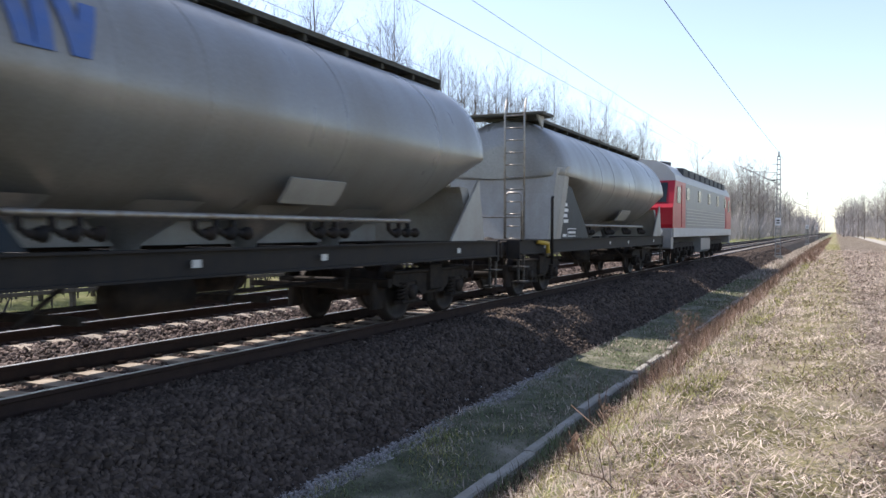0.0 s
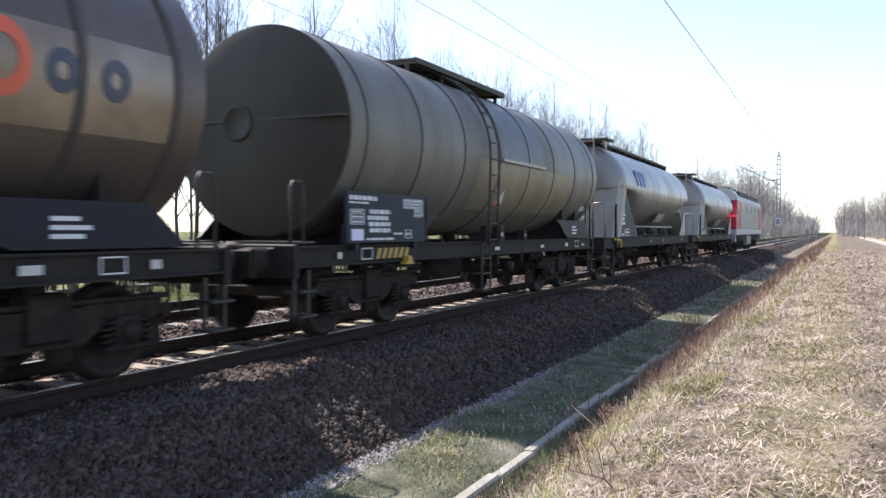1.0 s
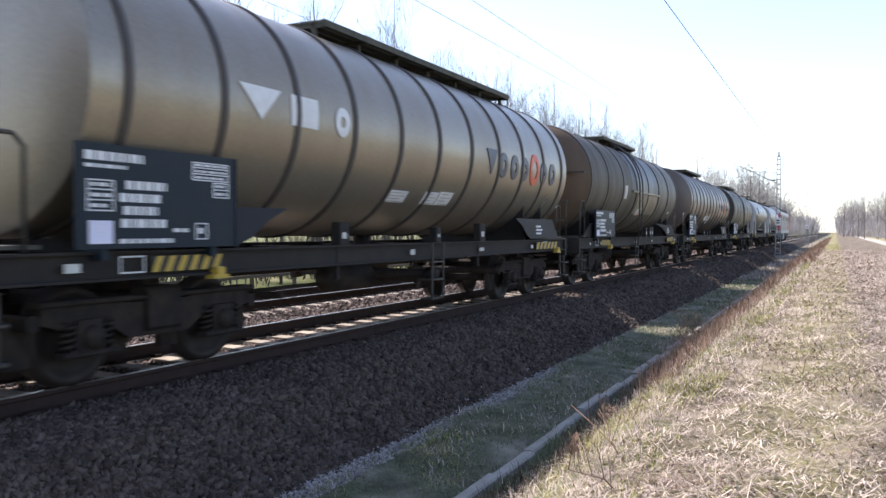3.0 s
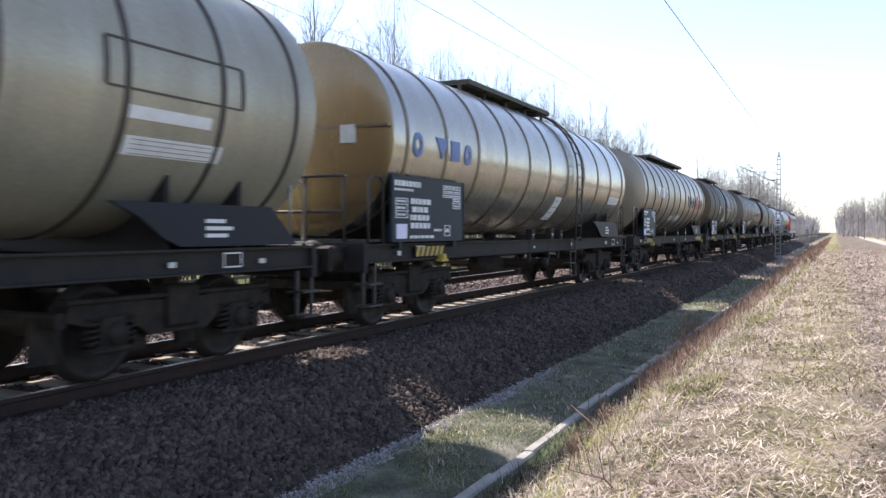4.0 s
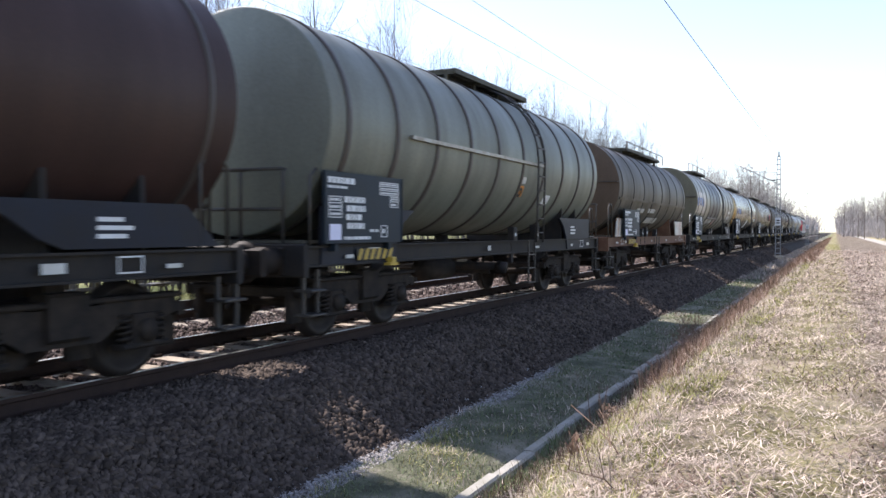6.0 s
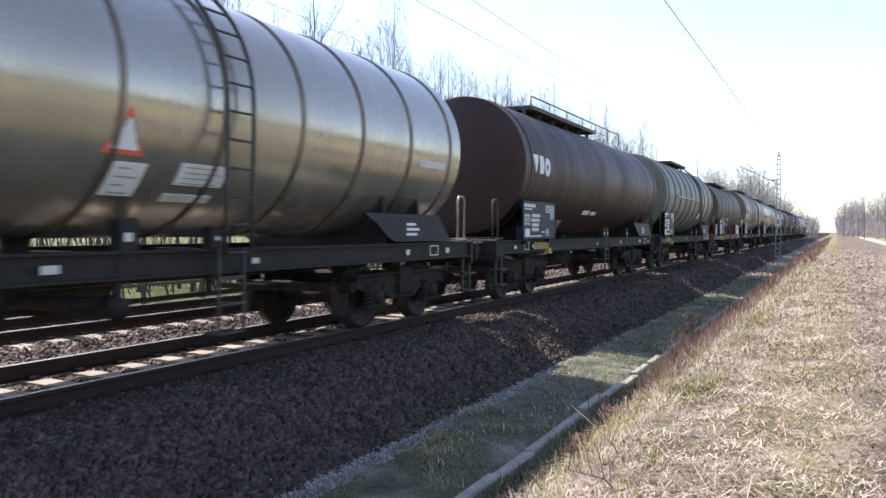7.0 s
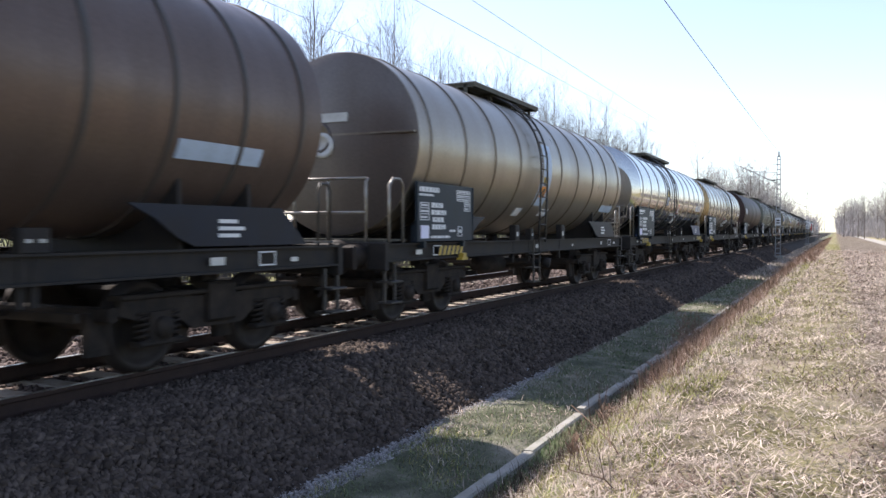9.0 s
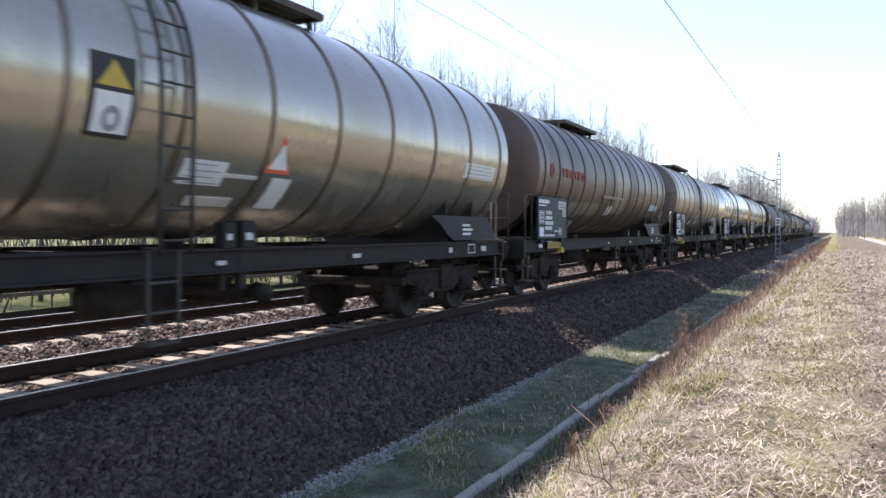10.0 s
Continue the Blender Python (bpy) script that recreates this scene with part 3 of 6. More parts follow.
    for sx in (-1, 1):
        h.tube([(sx * 0.06, 0.27, 0.0), (sx * 0.06, 0.40, -0.18), (sx * 0.06, 0.52, -0.08)], 0.018, 6)
    h.tube([(-0.13, 0.44, -0.13), (0.13, 0.44, -0.13)], 0.03, 8)
    GEAR["coupling"] = h.mesh("screw_coupling", M_STEEL_DARK)
    a_ = Shape()
    a_.tube([(0, 0, 0), (0, 0.12, -0.02), (0, 0.22, -0.16), (0, 0.24, -0.36), (0, 0.3, -0.44)], 0.022, 8)
    GEAR["hose"] = a_.mesh("brake_hose", M_STEEL_DARK)


gear_meshes()


def bogie(parent, y):
    fr = part("bogie_frame", GEAR["bogie"], None, parent, "brake-dusted cast bogie frame", (0, y, 0))
    for sy in (-0.9, 0.9):
        part("axle", GEAR["axle"], None, fr, at=(0, sy, 0.46))
        for sx in (-1, 1):
            part("wheel", GEAR["wheel"], None, fr, at=(sx * 0.75, sy, 0.46), rz=180 if sx > 0 else 0)
            part("axle_box", GEAR["axle_box"], None, fr, at=(sx * 0.98, sy, 0.47), rz=180 if sx < 0 else 0)
            for dy in (-0.22, 0.22):
                part("coil_spring", GEAR["spring"], None, fr, at=(sx * 1.0, sy + dy, 0.47))
            for dy in (-0.55, 0.55):
                part("brake_shoe", GEAR["brake"], None, fr, at=(sx * 0.75, sy + dy, 0.45), rz=0 if dy < 0 else 180)


def headstock(w, y, sgn, material):
    """The end beam with its buffers, hook, hoses and steps."""
    s = Shape()
    s.box(-1.33, 1.33, y - 0.05, y + 0.05, 0.86, 1.27, 0.02)
    hs = part("headstock", s, material, w)
    for sx in (-0.875, 0.875):
        part("buffer", GEAR["buffer"], None, hs, at=(sx, y + sgn * 0.05, 1.06), rz=0 if sgn > 0 else 180)
    part("screw_coupling", GEAR["coupling"], None, hs, at=(0, y + sgn * 0.05, 1.02), rz=0 if sgn > 0 else 180)
    for sx in (-0.4, 0.4):
        part("brake_hose", GEAR["hose"], None, hs, at=(sx, y + sgn * 0.05, 0.92), rz=0 if sgn > 0 else 180)
    for sx in (-1, 1):
        t = Shape()
        yy = y - sgn * 0.16
        for zz in (0.38, 0.68):
            t.box(sx * 1.28 - 0.13, sx * 1.28 + 0.13, yy - 0.17, yy + 0.17, zz, zz + 0.03, 0.008)
        for d in (-0.15, 0.15):
            t.box(sx * 1.28 - 0.02, sx * 1.28 + 0.02, yy + d - 0.02, yy + d + 0.02, 0.38, 0.95)
        part("step", t, M_LADDER, w)


def end_rail(w, y, sgn, big, material):
    """Tube handrails round the brakeman's stand or the shunter's corner."""
    s = Shape()
    if big:
        for x in (-0.95, -0.3, 0.3, 0.95):
            s.tube([(x, y, 1.25), (x, y, 2.15), (x, y - sgn * 0.05, 2.2)], 0.022, 8)
        for z in (1.7, 2.2):
            s.tube([(-0.95, y, z), (0.95, y, z)], 0.022, 8)
        part("end_handrail", s, material, w)
        s = Shape()
        s.tube([(1.28, y - sgn * 0.1, 1.25), (1.28, y - sgn * 0.1, 2.1), (1.28, y - sgn * 0.22, 2.2), (1.28, y - sgn * 0.42, 2.2), (1.28, y - sgn * 0.52, 2.1), (1.28, y - sgn * 0.52, 1.25)], 0.022, 8)
        part("corner_handrail", s, material, w)
        s = Shape()
        s.box(-1.25, 1.25, y - sgn * 0.7 if sgn > 0 else y, y if sgn > 0 else y + 0.7, 1.275, 1.31)
        part("end_platform", s, M_WALK, w)
    else:
        for x in (-1.2, 1.2):
            s = Shape()
            s.box(-1.25 if x < 0 else 0.3, -0.3 if x < 0 else 1.25, min(y, y - sgn * 0.45), max(y, y - sgn * 0.45), 1.275, 1.30)
            s.tube([(x, y, 1.25), (x, y, 1.95), (x, y - sgn * 0.06, 2.03), (x, y - sgn * 0.22, 2.03), (x, y - sgn * 0.28, 1.95), (x, y - sgn * 0.28, 1.25)], 0.02, 8)
            part("end_handrail", s, material, w)


def info_board(w, y0, y1, z0, z1, x, sgn_seed, light=0.0):
    """The dark board with rows of small unreadable writing."""
    s = Shape()
    s.box(x - 0.025, x, y0, y1, z0, z1)
    s.box(x - 0.03, x + 0.012, y0 - 0.02, y0, z0, z1)
    s.box(x - 0.03, x + 0.012, y1, y1 + 0.02, z0, z1)
    for yy in (y0 + 0.3, y1 - 0.3):
        s.box(x - 0.25, x - 0.02, yy - 0.04, yy + 0.04, z0 - 0.1, z0 + 0.25)
    bd = part("info_board", s, M_BOARD, w, "dark painted data board with small white writing")
    rng = random.Random(sgn_seed)
    b = Shape()
    L, H = y1 - y0, z1 - z0
    xx = (x + 0.001, x + 0.005)

    def bar(u0, u1, v0, v1):
        b.box(xx[0], xx[1], y0 + u0 * L, y0 + u1 * L, z0 + v0 * H, z0 + v1 * H)

    def words(u0, u1, v, h, n):
        u = u0
        while u < u1 - 0.01:
            k = rng.uniform(0.02, 0.06)
            bar(u, min(u + k, u1), v, v + h)
            if n == 0:
                done("writing_bar")
            u += k + 0.012

    def box_frame(u0, u1, v0, v1, rows):
        t = 0.008
        bar(u0, u1, v0, v0 + t * 1.5)
        bar(u0, u1, v1 - t * 1.5, v1)
        bar(u0, u0 + t, v0, v1)
        bar(u1 - t, u1, v0, v1)
        for r in range(1, rows):
            bar(u0, u1, v0 + (v1 - v0) * r / rows, v0 + (v1 - v0) * r / rows + 0.012)
        for r in range(rows):
            words(u0 + 0.02, u1 - 0.02, v0 + (v1 - v0) * (r + 0.35) / rows, (v1 - v0) * 0.35 / rows, 3)

    def done(name):
        nonlocal b
        part(name, b, M_WHITE, bd)
        b = Shape()
    words(0.03, 0.36, 0.84, 0.085, 0)
    words(0.03, 0.26, 0.77, 0.035, 0)
    box_frame(0.68, 0.95, 0.72, 0.92, 3)
    box_frame(0.83, 0.95, 0.54, 0.71, 2)
    done("load_table")
    box_frame(0.04, 0.19, 0.36, 0.66, 3)
    done("load_table")
    for r in range(4):
        words(0.22 + 0.04 * rng.random(), 0.44 + 0.07 * rng.random(), 0.58 - r * 0.125, 0.085, 0)
    words(0.22, 0.55, 0.05, 0.045, 0)
    box_frame(0.70, 0.79, 0.08, 0.26, 1)
    words(0.55, 0.66, 0.16, 0.04, 2)
    done("revision_box")
    c = Shape()
    c.box(xx[0], xx[1] + 0.003, y0 + 0.05 * L, y0 + 0.18 * L, z0 + 0.05 * H, z0 + 0.27 * H)
    part("waybill_card", c, M_PAPER, bd, "pale lilac waybill card")


def stripes(w, y0, y1, z0, z1, x):
    s = Shape()
    s.box(x, x + 0.006, y0, y1, z0, z1)
    b = part("warning_plate", s, M_BLACK, w, "black and yellow striped warning plate")
    t = Shape()
    n = 6
    d = (y1 - y0) / n
    for i in range(n):
        u = y0 + i * d
        t.prism([(u, z0), (u + d * 0.5, z0), (u + d * 0.95, z1), (u + d * 0.45, z1)], x + 0.007, x + 0.01)
    part("yellow_stripes", t, M_YELLOW, b)
    t = Shape()
    t.box(x - 0.02, x + 0.08, y1 - 0.16, y1 - 0.04, z0 - 0.1, z0 + 0.02, 0.015)
    t.box(x - 0.02, x + 0.08, y1 - 0.22, y1 + 0.02, z0 - 0.1, z0 - 0.06)
    part("brake_lever", t, M_YELLOW, w, "yellow brake changeover lever")


def ladder(w, y, r, cz, zb, wide=0.42, top=True):
    """A side ladder that follows the curve of the tank up to the walkway."""
    s = Shape()
    path = []
    rr = r + 0.12
    for q in range(82, -6, -8):
        path.append((rr * math.cos(radians(q)), cz + rr * math.sin(radians(q))))
    path += [(rr, cz - 0.35), (rr - 0.02, cz - 0.9), (rr - 0.04, zb)]
    for d in (-wide / 2, wide / 2):
        s.tube([(x, y + d, z) for x, z in path], 0.024, 6)
    ln, acc = 0.0, 0.0
    for (x0, z0), (x1, z1) in zip(path, path[1:]):
        ln = math.hypot(x1 - x0, z1 - z0)
        while acc < ln:
            k = acc / ln
            s.tube([(x0 + (x1 - x0) * k, y - wide / 2, z0 + (z1 - z0) * k), (x0 + (x1 - x0) * k, y + wide / 2, z0 + (z1 - z0) * k)], 0.015, 6)
            acc += 0.29
        acc -= ln
    part("ladder", s, M_LADDER, w, "dark steel side ladder")


def walkway(w, y0, y1, r, cz, rails, half=0.62):
    s = Shape()
    zt = cz + r + 0.10
    for i in range(6):
        x = -half + i * half / 3
        s.box(x + 0.01, x + half / 3 - 0.01, y0, y1, zt, zt + 0.035)
    for x in (-half, half):
        s.box(x - 0.02, x + 0.02, y0, y1, zt - 0.05, zt + 0.045)
    k = max(2, int((y1 - y0) / 1.1))
    for i in range(k + 1):
        y = y0 + 0.05 + (y1 - y0 - 0.1) * i / k
        s.box(-half, half, y - 0.03, y + 0.03, zt - 0.06, zt)
        for x in (-half * 0.7, half * 0.7):
            zz = cz + math.sqrt(max(0.01, r * r - x * x)) - 0.02
            s.box(x - 0.03, x + 0.03, y - 0.03, y + 0.03, zz, zt)
    wk = part("roof_walkway", s, M_WALK, w, "grated steel walkway on the tank top")
    h = Shape()
    h.tube([(0, (y0 + y1) / 2 - 0.1, cz + r - 0.05), (0, (y0 + y1) / 2 - 0.1, zt + 0.12)], 0.28, 18)
    h.tube([(0, (y0 + y1) / 2 - 0.1, zt + 0.12), (0, (y0 + y1) / 2 - 0.1, zt + 0.16)], 0.32, 18)
    part("manhole_dome", h, M_STEEL_DARK, w)
    if rails:
        a0, a1, hh = rails
        t = Shape()
        n = max(2, int((a1 - a0) / 1.3))
        x = half
        t.tube([(x, a0, zt - 0.1), (x, a0 + 0.05, zt + hh), (x, a1 - 0.05, zt + hh), (x, a1, zt - 0.1)], 0.02, 6)
        for i in range(1, n):
            y = a0 + (a1 - a0) * i / n
            t.tube([(x, y, zt - 0.1), (x, y, zt + hh)], 0.016, 6)
        part("walkway_railing", t, M_LADDER, w)


def plates(w, r, cz, items):
    """Small placards on the tank side: (start, end, low angle, high angle, material)."""
    for y0, y1, a0, a1, m in items:
        s = Shape()
        s.skin(y0, y1, a0, a1, r, cz, 0.012, 5)
        pl = part("placard", s, m, w)
        if m in (M_WHITE, M_PLATE) and y1 - y0 > 0.4 and a1 - a0 > 5:
            t = Shape()
            k = 4
            for i in range(k):
                q = a0 + (a1 - a0) * (i + 0.3) / k
                t.skin(y0 + 0.07, y1 - 0.07 - 0.1 * (i % 2), q, q + (a1 - a0) * 0.045, r, cz, 0.016, 2)
            part("placard_print", t, M_PRINT, pl)
        if m in (M_BLACK, M_LETTER_NAVY) and y1 - y0 > 0.4:
            dy, da = y1 - y0, a1 - a0
            t = Shape()
            wedge(t, y0 + 0.12 * dy, y1 - 0.12 * dy, a1 - 0.06 * da, a0 + 0.62 * da, r + 0.004, cz)
            part("warning_symbol", t, M_YELLOW, pl, "yellow warning triangle")
            t = Shape()
            t.skin(y0 + 0.1 * dy, y1 - 0.1 * dy, a0 + 0.06 * da, a0 + 0.56 * da, r, cz, 0.018, 4)
            card = part("warning_card", t, M_WHITE, pl, "white card with a dark pictogram")
            t = Shape()
            ring(t, (y0 + y1) / 2, radians(a0 + 0.24 * da), dy * 0.2, 0.5, r + 0.009, cz)
            part("pictogram", t, M_PRINT, card)
        if m in (M_YELLOW, M_HAZARD):
            t = Shape()
            ring(t, (y0 + y1) / 2, radians(a0 + (a1 - a0) * 0.42), (y1 - y0) * 0.3, 0.55, r + 0.004, cz)
            part("placard_print", t, M_BLACK, pl)


def triangle_sign(w, y, size, a0, r, cz):
    """A white warning triangle with a red rim on the tank side."""
    for k, (m, lift) in enumerate(((M_LETTER_RED, 0.012), (M_WHITE, 0.016))):
        g = size * (1 - 0.32 * k)
        s = Shape()
        pts = []
        for u, v in ((-0.5, 0.0), (0.5, 0.0), (0.0, 0.9)):
            q = radians(a0) + (v * g + (0.10 * size if k else 0)) / r
            pts.append(((r + lift) * math.cos(q), y + u * g, cz + (r + lift) * math.sin(q)))
        back = [(p[0] - 0.02, p[1], p[2]) for p in pts]
        s.add(pts + back, [(0, 1, 2), (5, 4, 3), (0, 3, 4, 1), (1, 4, 5, 2), (2, 5, 3, 0)])
        part("warning_triangle", s, m, w)


def glyphs(w, kind, y0, y1, a0, a1, r, cz, material, accent=None):
    """A maker's sign as plain rings, wedges and blocks in its colours, each a part of its own."""
    n = {"word": 7, "three": 3, "rings": 1, "long": 6, "slant": 3}[kind]
    d = (y1 - y0) / n
    am, h = (a0 + a1) / 2, a1 - a0
    for i in range(n):
        s = Shape()
        u, v = y0 + i * d + 0.05 * d, y0 + (i + 1) * d - 0.07 * d
        c_, hw = (u + v) / 2, (v - u) / 2
        size = min(hw * 1.15, r * radians(h) / 2.2)
        if kind == "word" and i == 4 and accent:
            ring(s, c_, radians(am), hw * 1.08, 0.42, r, cz)
            part("maker_sign_ring", s, accent, w, "orange-red ring")
            continue
        if kind == "rings":
            ring(s, c_, radians(am), size, 0.5, r, cz)
        elif kind == "slant":
            slant(s, u, u + hw * 0.75, a0, a1, hw * 0.5, r, cz)
            slant(s, v - hw * 0.75, v, a0, a1, (-0.5, 0.0, -0.7)[i] * hw, r, cz)
        elif (kind == "word" and i == 0) or (kind != "word" and i % 3 == 0):
            wedge(s, u, v, a0, a1, r, cz)
        elif kind != "word" and i % 3 == 1:
            s.skin(u + hw * 0.25, v - hw * 0.25, a0, a1, r, cz, 0.014)
        else:
            ring(s, c_, radians(am - h * 0.06), size, 0.6, r, cz)
        part("maker_sign", s, material, w, "maker's sign in plain coloured strokes")


def slant(s, y0, y1, a0, a1, shift, r, cz):
    """A leaning stroke on the tank side."""
    n = 6
    for i in range(n):
        v = []
        for e in (0.014, -0.004):
            for j in (i, i + 1):
                q, o = radians(a0 + (a1 - a0) * j / n), shift * (1 - j / n)
                v += [((r + e) * math.cos(q), y + o, cz + (r + e) * math.sin(q)) for y in (y0, y1)]
        s.add(v, [(0, 1, 3, 2), (4, 6, 7, 5), (0, 2, 6, 4), (1, 5, 7, 3)])


def wedge(s, y0, y1, a0, a1, r, cz):
    """A solid triangle on its point, on the tank side."""
    n, ym = 8, (y0 + y1) / 2
    for i in range(n):
        v = []
        for e in (0.014, -0.004):
            for j in (i, i + 1):
                q, half = radians(a1 + (a0 - a1) * j / n), (y1 - y0) / 2 * max(0.02, 1 - j / n)
                v += [((r + e) * math.cos(q), ym + k * half, cz + (r + e) * math.sin(q)) for k in (-1, 1)]
        s.add(v, [(0, 1, 3, 2), (4, 6, 7, 5), (0, 2, 6, 4), (1, 5, 7, 3)])


def ring(s, y, q, size, thick, r, cz, n=28):
    """A flat ring on the tank side."""
    v, f = [], []
    for rad in (size, size * (1 - thick)):
        for j in range(n):
            w_ = 2 * math.pi * j / n
            qq = q + rad * math.sin(w_) * 1.15 / r
            v.append(((r + 0.014) * math.cos(qq), y + rad * math.cos(w_), cz + (r + 0.014) * math.sin(qq)))
    v += [(p[0] - 0.02 * math.cos(q), p[1], p[2] - 0.02 * math.sin(q)) for p in v]
    for j in range(n):
        k = (j + 1) % n
        f += [(j, k, n + k, n + j), (2 * n + j, 3 * n + j, 3 * n + k, 2 * n + k), (j, 2 * n + j, 2 * n + k, k), (n + j, n + k, 3 * n + k, 3 * n + j)]
    s.add(v, f)


def tank_wagon(label, rear, front, r, cz, mtank, mend=None, bands=9, end="flat", bulge=0.18, ext=None, sill=None, apron=None, board=None, lad=None, walk_at=None, rails=None,
               sign=None, signs=(), big_rail=True, stripe=None, mband=None, seed=1, plate_list=(), triangle=None, back=None, ahead=None, style="arch", hoop=0.03, ledges=(), patches=(), waist=False, end_mat=None, end_items=(), mrail=None):
    """A bogie tank wagon. Its own origin lies on the rail head below the middle; y runs with the train."""
    mid = (rear + front) / 2
    w = thing("tank_wagon", label, "tank wagon", "wagons of the freight train", at=(0, mid, 0))
    TRAIN.append((w, mid))
    L = (front - rear) / 2
    mband = mband or M_BAND
    sill = sill or M_SILL
    # shell
    s = Shape()
    if end == "flat":
        head = [(0.001, 0.0), (r * 0.4, 0.015), (r * 0.75, 0.05), (r * 0.94, 0.10), (r * 0.99, 0.12)]
    else:
        head = [(r * math.sin(q), bulge * 2.6 * (1 - math.cos(q))) for q in [radians(90 * k / 9) for k in range(10)]]
    if end == "flat":
        # crisp shoulders: caps and barrel keep their own edges
        s.lathe([(a_, -L + b_) for a_, b_ in head], 72, "y", (0, 0, cz))
        s.lathe([(r * 0.99, -L + 0.12), (r, -L + 0.14)], 72, "y", (0, 0, cz))
        s.lathe([(r, -L + 0.14), (r, L - 0.14)], 72, "y", (0, 0, cz))
        s.lathe([(r, L - 0.14), (r * 0.99, L - 0.12)], 72, "y", (0, 0, cz))
        s.lathe([(a_, L - b_) for a_, b_ in reversed(head)], 72, "y", (0, 0, cz))
    else:
        prof = [(a_, -L + b_) for a_, b_ in head] + [(a_, L - b_) for a_, b_ in reversed(head)]
        s.lathe(prof, 72, "y", (0, 0, cz))
    tank = part("tank", s, mtank, w)
    if end_mat:
        e_ = Shape()
        e_.lathe([(a_ + 0.004, -L + b_ - 0.006) for a_, b_ in head], 72, "y", (0, 0, cz))
        part("end_cap", e_, end_mat, tank)
        e_ = Shape()
        e_.box(-r * 0.97, r * 0.97, -L - 0.004, -L + 0.12, cz + 0.12, cz + 0.15)
        part("end_seam", e_, mband, tank)
    # hoops
    for i in range(bands):
        y = -L + bulge + 0.35 + (2 * L - 2 * bulge - 0.7) * i / (bands - 1)
        b = Shape()
        b.lathe([(r - 0.004, y - hoop - 0.005), (r + 0.012 + hoop * 0.2, y - hoop), (r + 0.012 + hoop * 0.2, y + hoop), (r - 0.004, y + hoop + 0.005)], 72, "y", (0, 0, cz))
        part("hoop", b, mband, tank)
    for y in (-L + 0.03, ):
        b = Shape()
        b.lathe([(0.24, y + 0.02), (0.25, y - 0.05), (0.22, y - 0.06), (0.2, y - 0.04), (0.0, y - 0.04)], 24, "y", (-0.3, 0, cz + 0.1))
        part("end_flange", b, end_mat or mtank, tank)
    for kind_, x_, z_, w_, h_ in end_items:
        b = Shape()
        if kind_ == "disc":
            b.lathe([(w_, -L + 0.05), (w_, -L - 0.03), (w_ * 0.62, -L - 0.03), (w_ * 0.6, -L - 0.015), (0.0, -L - 0.015)], 24, "y", (x_, 0, z_))
        else:
            b.box(x_ - w_ / 2, x_ + w_ / 2, -L - 0.025, -L + 0.06, z_ - h_ / 2, z_ + h_ / 2)
        part("end_plate", b, M_PLATE, tank)
    if waist:
        b = Shape()
        for q in (-14,):
            b.skin(-L + bulge, L - bulge, q - 1.6, q + 1.6, r, cz, 0.05, 3)
        part("waist_flange", b, mtank, tank)
    # underframe
    y0_ = (back + 0.62 - mid) if back is not None else -L - 0.6
    y1_ = (ahead - 0.62 - mid) if ahead is not None else L + 0.6
    u = Shape()
    for sx in (-1, 1):
        x = sx * 1.26
        u.box(x - 0.012, x + 0.012, y0_ + 0.05, y1_ - 0.05, 0.98, 1.24)
        for z in (0.98, 1.22):
            u.box(x - 0.06 if sx > 0 else x - 0.07, x + 0.07 if sx > 0 else x + 0.06, y0_ + 0.05, y1_ - 0.05, z, z + 0.025)
    for y in np.linspace(y0_ + 1.0, y1_ - 1.0, 8):
        u.box(-1.24, 1.24, y - 0.04, y + 0.04, 1.0, 1.2)
    u.box(-0.25, 0.25, y0_ + 0.1, y1_ - 0.1, 0.95, 1.2, 0.03)
    part("underframe", u, sill, w)
    for sg in (-1, 1):
        headstock(w, y1_ if sg > 0 else y0_, sg, sill)
    end_rail(w, y0_ + 0.05, -1, big_rail, mrail or M_LADDER)
    end_rail(w, y1_ - 0.05, 1, not big_rail, mrail or M_LADDER)
    pv = L - 1.75
    for sy in (max(y0_ + 2.0, -pv - 0.4), min(y1_ - 2.0, pv + 0.4)):
        bogie(w, sy)
    # saddles with their aprons
    for sg in (-1, 1):
        o = sg * L
        for sx in (-1, 1):
            a_ = Shape()
            top = cz - 0.78 * r
            out = [(o - sg * 3.1, top + 0.02), (o - sg * 0.75, top + 0.02), (o - sg * 0.25, 1.27), (o - sg * 2.2, 1.27), (o - sg * 2.45, 1.36), (o - sg * 2.75, top - 0.12)]
            if style == "block":
                out = [(o - sg * 2.75, top + 0.06), (o - sg * 0.2, top + 0.06), (o - sg * 0.2, 1.0), (o - sg * 2.1, 1.0), (o - sg * 2.2, 1.3), (o - sg * 2.4, 1.55)]
            elif style == "plate":
                out = [(o - sg * 1.95, top + 0.16), (o - sg * 0.3, top + 0.16), (o - sg * 0.15, 1.27), (o - sg * 1.75, 1.27)]
            elif style == "wing":
                out = [(o - sg * 4.2, top + 0.02), (o - sg * 0.9, top - 0.05), (o - sg * 0.15, 1.27), (o - sg * 1.9, 1.27), (o - sg * 2.3, 1.42), (o - sg * 2.9, 1.56)]
            a_.prism(out if sg > 0 else out[::-1], sx * 1.28 - 0.02, sx * 1.28 + 0.02)
            ap = part("saddle_apron", a_, apron or M_APRON, w, "dark slate saddle plate")
            if sx > 0 and sg > 0:
                t = Shape()
                for k in range(3):
                    t.box(1.302, 1.306, o - 1.85, o - 1.85 + (0.34, 0.42, 0.3)[k], 1.36 + 0.075 * k, 1.40 + 0.075 * k)
                part("apron_writing", t, M_WHITE, ap)
        sd = Shape()
